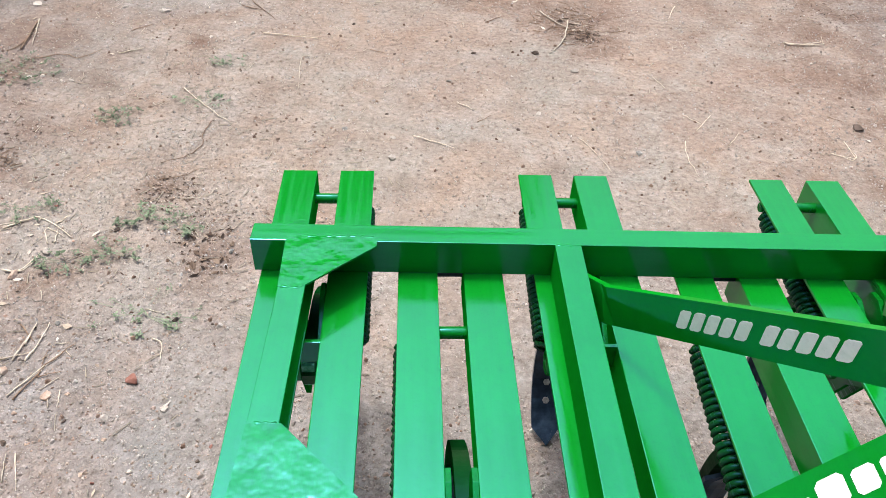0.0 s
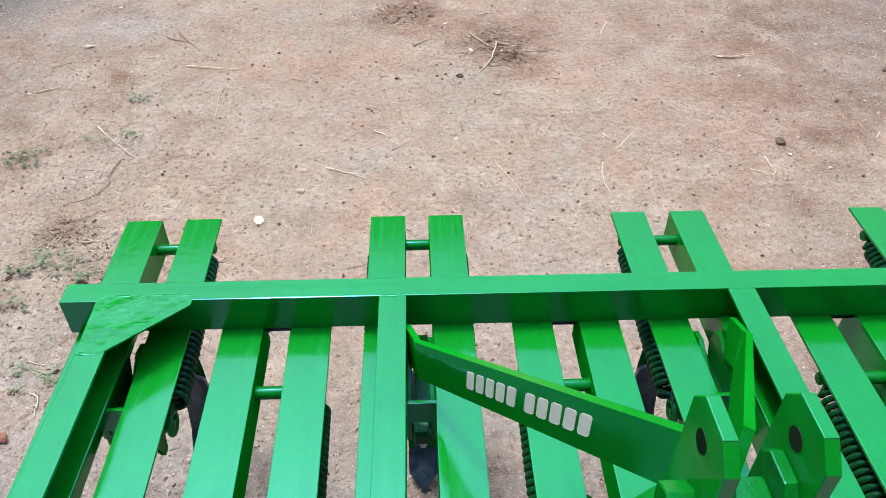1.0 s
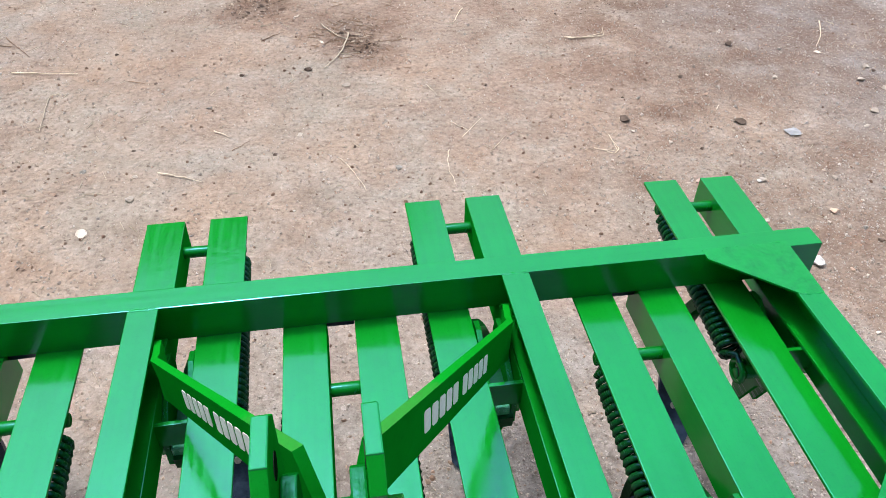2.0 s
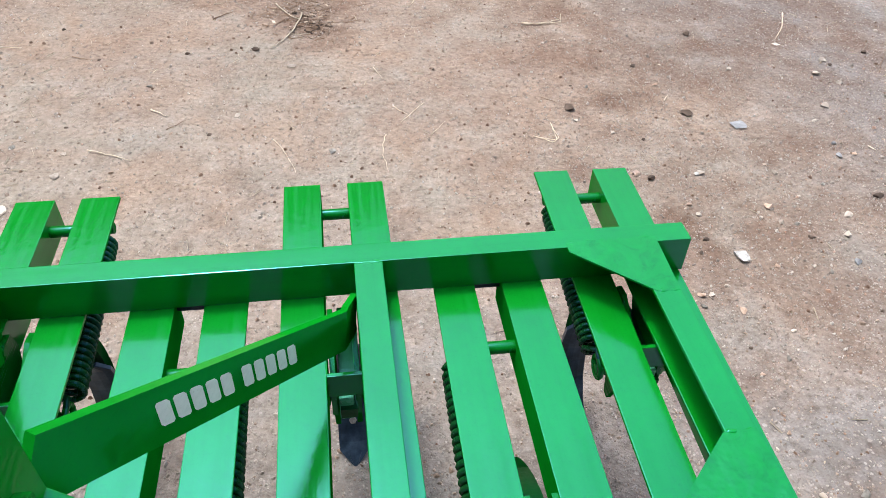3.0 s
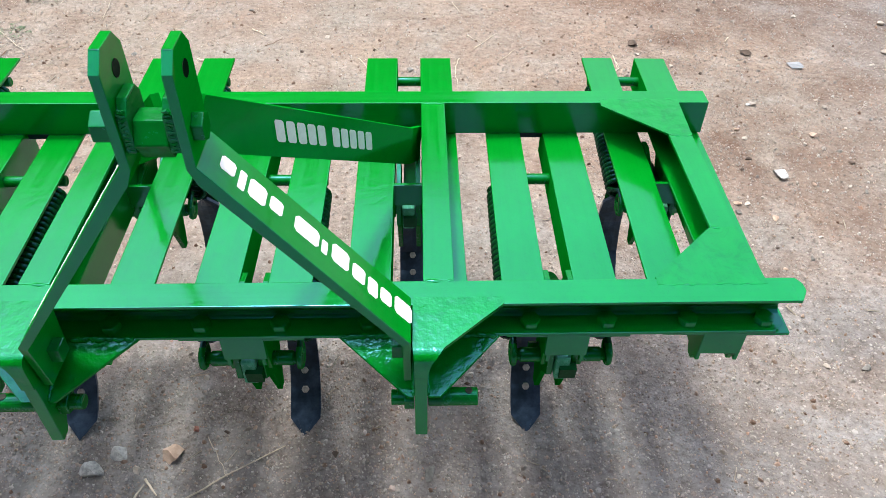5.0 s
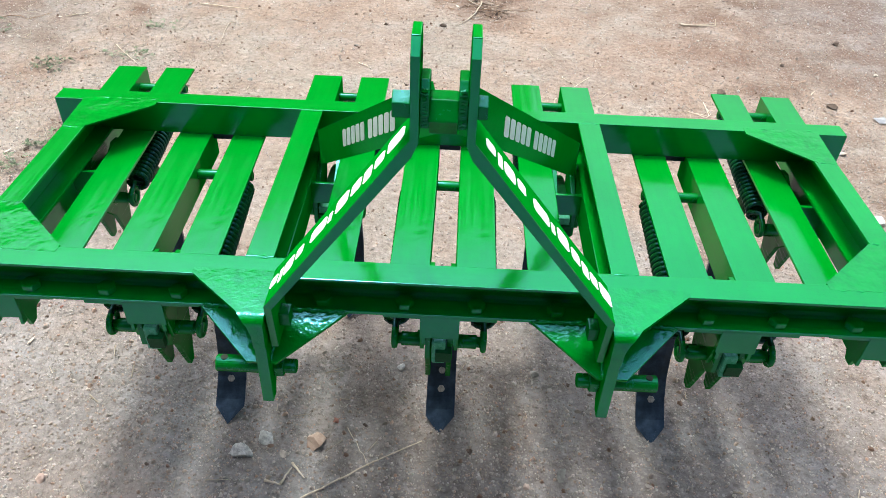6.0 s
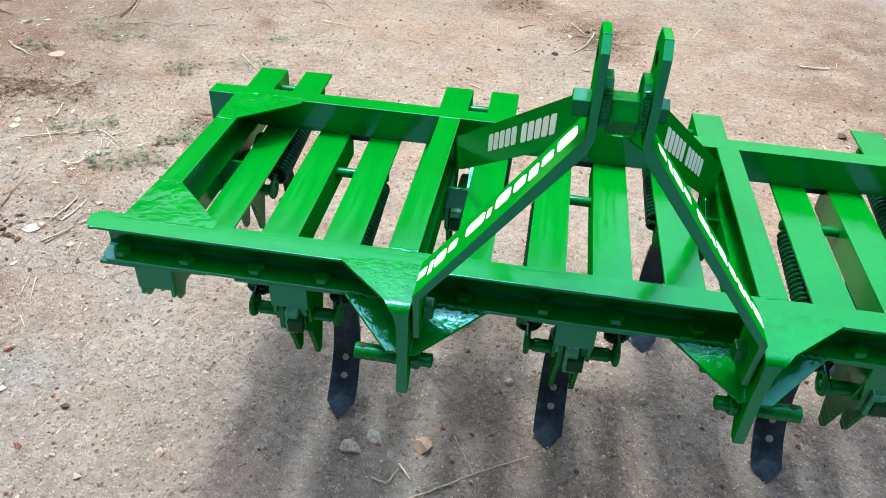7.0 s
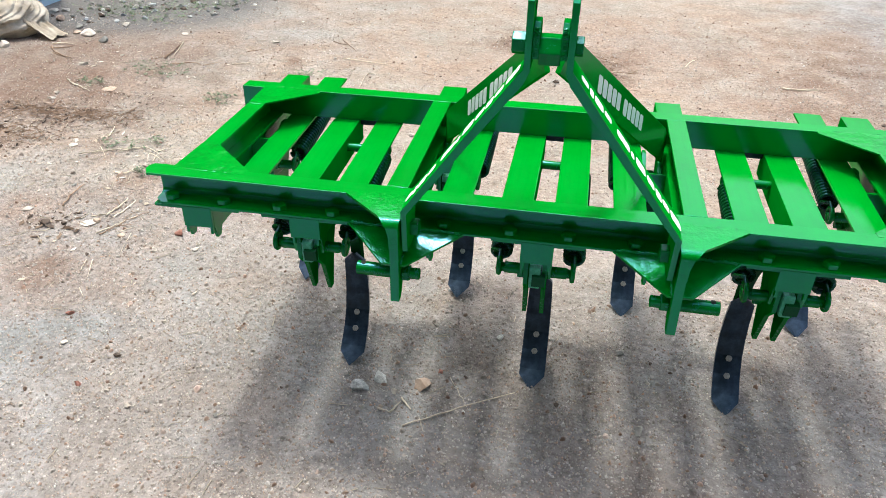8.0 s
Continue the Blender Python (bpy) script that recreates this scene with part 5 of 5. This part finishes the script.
twig(TWIG, 0.004, [(-1.50, 1.16), (-1.47, 1.25), (-1.42, 1.34)])
twig(STRAW, 0.004, [(-1.52, 1.28), (-1.51, 1.34), (-1.51, 1.41)])
twig(STRAW, 0.004, [(-1.58, 1.28), (-1.51, 1.31)])
twig(STRAW, 0.004, [(-1.71, 1.61), (-1.66, 1.61), (-1.64, 1.68)])
twig(STRAW, 0.004, [(-1.23, 1.36), (-1.20, 1.34), (-1.19, 1.28)])
twig(TWIG, 0.003, [(-1.47, 1.23), (-1.42, 1.25)])
twig(STRAW, 0.003, [(-1.43, 1.01), (-1.39, 0.92)])
twig(STRAW, 0.003, [(-1.40, 1.19), (-1.39, 1.14)])
twig(STRAW, 0.003, [(-1.45, 1.19), (-1.42, 1.23)])
twig(TWIG, 0.003, [(-1.47, 1.23), (-1.48, 1.32)])
twig(TWIG, 0.004, [(-1.58, 1.40), (-1.52, 1.34)])
twig(STRAW, 0.003, [(-1.28, 1.47), (-1.22, 1.45)])
twig(STRAW, 0.003, [(-1.47, 1.34), (-1.43, 1.34)])
twig(TWIG, 0.002, [(-1.28, 1.36), (-1.24, 1.40)])
twig(STRAW, 0.003, [(-1.58, 1.53), (-1.56, 1.49)])
twig(STRAW, 0.006, [(1.10, 3.23), (1.19, 3.22), (1.28, 3.25)])
twig(STRAW, 0.006, [(2.37, 3.25), (2.28, 3.09), (2.20, 2.99)])
twig(TWIG, 0.004, [(2.60, 2.79), (2.49, 2.65)])
twig(STRAW, 0.004, [(1.50, 2.51), (1.53, 2.55)])
twig(STRAW, 0.003, [(0.94, 2.31), (1.01, 2.27), (1.02, 2.39)])
twig(TWIG, 0.003, [(1.03, 2.57), (1.08, 2.53)])
twig(STRAW, 0.005, [(-1.55, 1.28), (-1.54, 1.38)])
twig(STRAW, 0.004, [(-1.52, 1.17), (-1.44, 1.31)])
twig(STRAW, 0.003, [(-1.43, 0.94), (-1.45, 1.01)])
twig(STRAW, 0.003, [(-1.38, 0.86), (-1.34, 0.82)])
twig(STRAW, 0.003, [(-1.41, 1.14), (-1.43, 1.19)])
twig(STRAW, 0.003, [(-1.60, 1.27), (-1.54, 1.30)])
twig(STRAW, 0.0045, [(-0.28, 0.49), (-0.16, 0.58), (-0.03, 0.66)])
twig(STRAW, 0.002, [(-0.20, 0.69), (-0.17, 0.64), (-0.14, 0.59)])
twig(STRAW, 0.0055, [(-0.357, 0.538), (-0.321, 0.530)])
twig(STRAW, 0.0055, [(-0.321, 0.530), (-0.306, 0.574)])
twig(STRAW, 0.0055, [(-0.307, 0.587), (-0.274, 0.549)])
twig(STRAW, 0.006, [(-1.94, 1.72), (-1.86, 1.77), (-1.76, 1.82)])
twig(STRAW, 0.005, [(-1.72, 1.61), (-1.67, 1.61), (-1.64, 1.68)])
twig(TWIG, 0.006, [(-1.74, 1.31), (-1.76, 1.40), (-1.77, 1.49)])
twig(STRAW, 0.005, [(-1.54, 1.33), (-1.54, 1.41)])
twig(STRAW, 0.007, [(-2.54, 2.54), (-2.47, 2.48), (-2.37, 2.45)])
twig(STRAW, 0.005, [(-1.93, 1.92), (-1.96, 2.02)])
twig(TWIG, 0.006, [(-2.95, 2.99), (-2.84, 3.04)])
twig(STRAW, 0.003, [(-1.90, 1.81), (-1.82, 1.72)])
twig(STRAW, 0.003, [(-1.64, 1.73), (-1.67, 1.80), (-1.60, 1.76)])
twig(TWIG, 0.005, [(-2.89, 2.92), (-2.77, 2.87)])
twig(TWIG, 0.008, [(-2.97, 3.03), (-2.88, 2.93), (-2.73, 2.85)])
twig(STRAW, 0.007, [(-2.99, 3.07), (-2.92, 3.09), (-2.85, 3.08)])
twig(STRAW, 0.007, [(-2.48, 2.49), (-2.33, 2.41)])
twig(TWIG, 0.008, [(-2.23, 2.97), (-2.26, 3.20)])

tuft(-1.65, 2.45, 0.057, 1)
tuft(-1.37, 1.89, 0.045, 1)
tuft(-1.28, 1.82, 0.05, 1)
tuft(-2.17, 2.80, 0.131, 0.8)
tuft(-1.35, 2.90, 0.05, 0.5)
tuft(-1.39, 2.57, 0.067, 0.4)
tuft(-1.80, 1.88, 0.085, 0.9)
tuft(-1.44, 1.82, 0.022, 0.6)
tuft(-1.28, 1.45, 0.093, 0.35)
tuft(-1.55, 1.65, 0.060, 0.9)
tuft(-1.44, 1.69, 0.055, 0.9)
tuft(-2.39, 2.52, 0.041, 0.9)
tuft(-2.92, 3.83, 0.190, 0.8)
tuft(-2.7, 3.72, 0.14, 0.7)
tuft(-2.62, 4.0, 0.16, 0.7)
tuft(-3.10, 3.89, 0.170, 0.5)
tuft(-2.45, 4.17, 0.131, 0.8)

scatter("gravel", 30000, 0.0012, 0.0066, GRIT, "fine mixed gravel strewn over the earth", "gravel", 11)
rubble_rng = random.Random(21)
for _ in range(110):
    along = rubble_rng.random()
    stone(round(-3.3 + 1.0 * along + rubble_rng.gauss(0, 0.16), 2), round(3.42 + 0.8 * along + abs(rubble_rng.gauss(0, 0.28)), 2), rubble_rng.uniform(0.012, 0.055), rubble_rng.choice((STONE_GREY, STONE_GREY, STONE_GREYW, STONE_DARK, STONE_BLUE)), 0.5)
scatter("coarse_gravel", 11000, 0.002, 0.0065, GRIT, "coarse gravel chips on the earth", "gravel", 15, [(1.8, 1.2, 1.1), (2.0, 2.6, 1.2), (-1.3, 0.5, 0.9), (-0.4, 0.4, 0.7), (0.6, 0.6, 0.7), (-1.8, 2.2, 1.0)])
scatter("pebbles", 42000, 0.0016, 0.0064, PEBBLE, "small pale and dark pebbles lying on earth", "pebbles", 17, [(2.0, 2.6, 1.1), (1.7, 1.9, 0.9), (0.0, 0.2, 0.8), (-1.2, 0.4, 0.8), (-0.4, 0.6, 0.6), (0.6, 0.7, 0.7), (1.6, 1.2, 0.9), (1.9, 2.4, 1.0), (-1.9, 1.6, 0.9), (0.0, 2.6, 1.6), (-1.0, 2.6, 1.4), (0.8, 3.2, 1.2), (-2.2, 3.0, 1.2), (-1.4, 1.2, 0.9), (0.3, 1.5, 1.2)], 0.55)
scatter("fine_gravel", 46000, 0.0016, 0.0042, PEBBLE, "fine grey and brown gravel trodden into the earth", "gravel", 23, [(-0.9, 0.35, 0.75), (-0.2, 0.35, 0.6), (0.5, 0.4, 0.6), (-1.5, 0.9, 0.6), (-1.3, 0.2, 0.6), (1.3, 0.8, 0.7), (0.0, 1.0, 0.9), (1.7, 1.7, 0.8), (2.0, 2.5, 0.8), (-1.7, 1.6, 0.7)], 0.6)
scatter("small_stones", 1500, 0.0045, 0.011, PEBBLE, "small grey and tan stones scattered on earth", "pebbles", 19, [(0.0, 0.2, 0.8), (-1.2, 0.4, 0.8), (-0.4, 0.6, 0.6), (0.6, 0.7, 0.7), (1.6, 1.2, 0.9), (1.9, 2.4, 1.0), (2.2, 2.8, 1.0), (-1.9, 1.6, 0.9), (-1.4, 1.0, 0.7), (0.3, 2.6, 1.6)], 0.6)
scatter("earth_crumbs", 5200, 0.004, 0.0105, CRUMB, "loose crumbs and clods of dry reddish earth", "soil crumbs", 25, None, 0.4)
scatter("pale_chips", 3200, 0.0035, 0.0085, CHIP, "pale grey and pinkish stone chips on earth", "pebbles", 27, None, 0.55)
flakes("leaf_litter", 3000, 0.002, 0.0085, SCRAPS, "dark leaf litter and soil scraps", 12, [(-2.35, 2.1, 0.3), (-2.1, 2.25, 0.22), (-2.5, 1.95, 0.25), (-1.22, 1.85, 0.12), (0.15, 3.45, 0.14), (0.17, 3.25, 0.1), (-0.3, 3.78, 0.16), (1.4, 3.6, 0.2), (-3.0, 3.8, 0.5), (-1.6, 2.0, 0.8), (-2.3, 1.84, 0.2), (-1.36, 2.0, 0.1)])
slivers("straw_bits", 1100, STRAW, "short bits of dry straw on earth", 13)
flakes("soil_scraps", 520, 0.004, 0.02, SCRAPS, "dark scraps of soil, bark and leaf", 18, [(-2.5, 2.12, 0.16), (-2.3, 2.1, 0.14), (-2.05, 2.1, 0.16), (-2.36, 1.85, 0.2), (-1.7, 1.18, 0.12), (-1.16, 1.7, 0.1), (-2.4, 2.3, 0.3), (-0.3, 3.78, 0.14), (0.16, 3.35, 0.12)])
slivers("root_fibres", 420, TWIG, "dark matted root fibres on damp earth", 14, [(-2.5, 2.15, 0.1, 0.03), (-2.3, 2.11, 0.12, 0.03), (-2.1, 2.14, 0.08, 0.03), (-2.35, 1.86, 0.12, 0.05), (0.15, 3.4, 0.12, 0.15)], 0.07)
flakes("pale_scraps", 130, 0.006, 0.02, CHAFF, "pale dry leaf scraps and chaff", 16, [(-1.75, 1.85, 0.25), (-2.1, 2.0, 0.4), (-2.3, 2.9, 0.4), (-2.0, 3.4, 0.6), (-1.7, 1.3, 0.3), (0.2, 3.6, 0.4), (2.2, 2.7, 0.8), (-1.5, 0.8, 0.6), (1.6, 1.5, 0.7)])
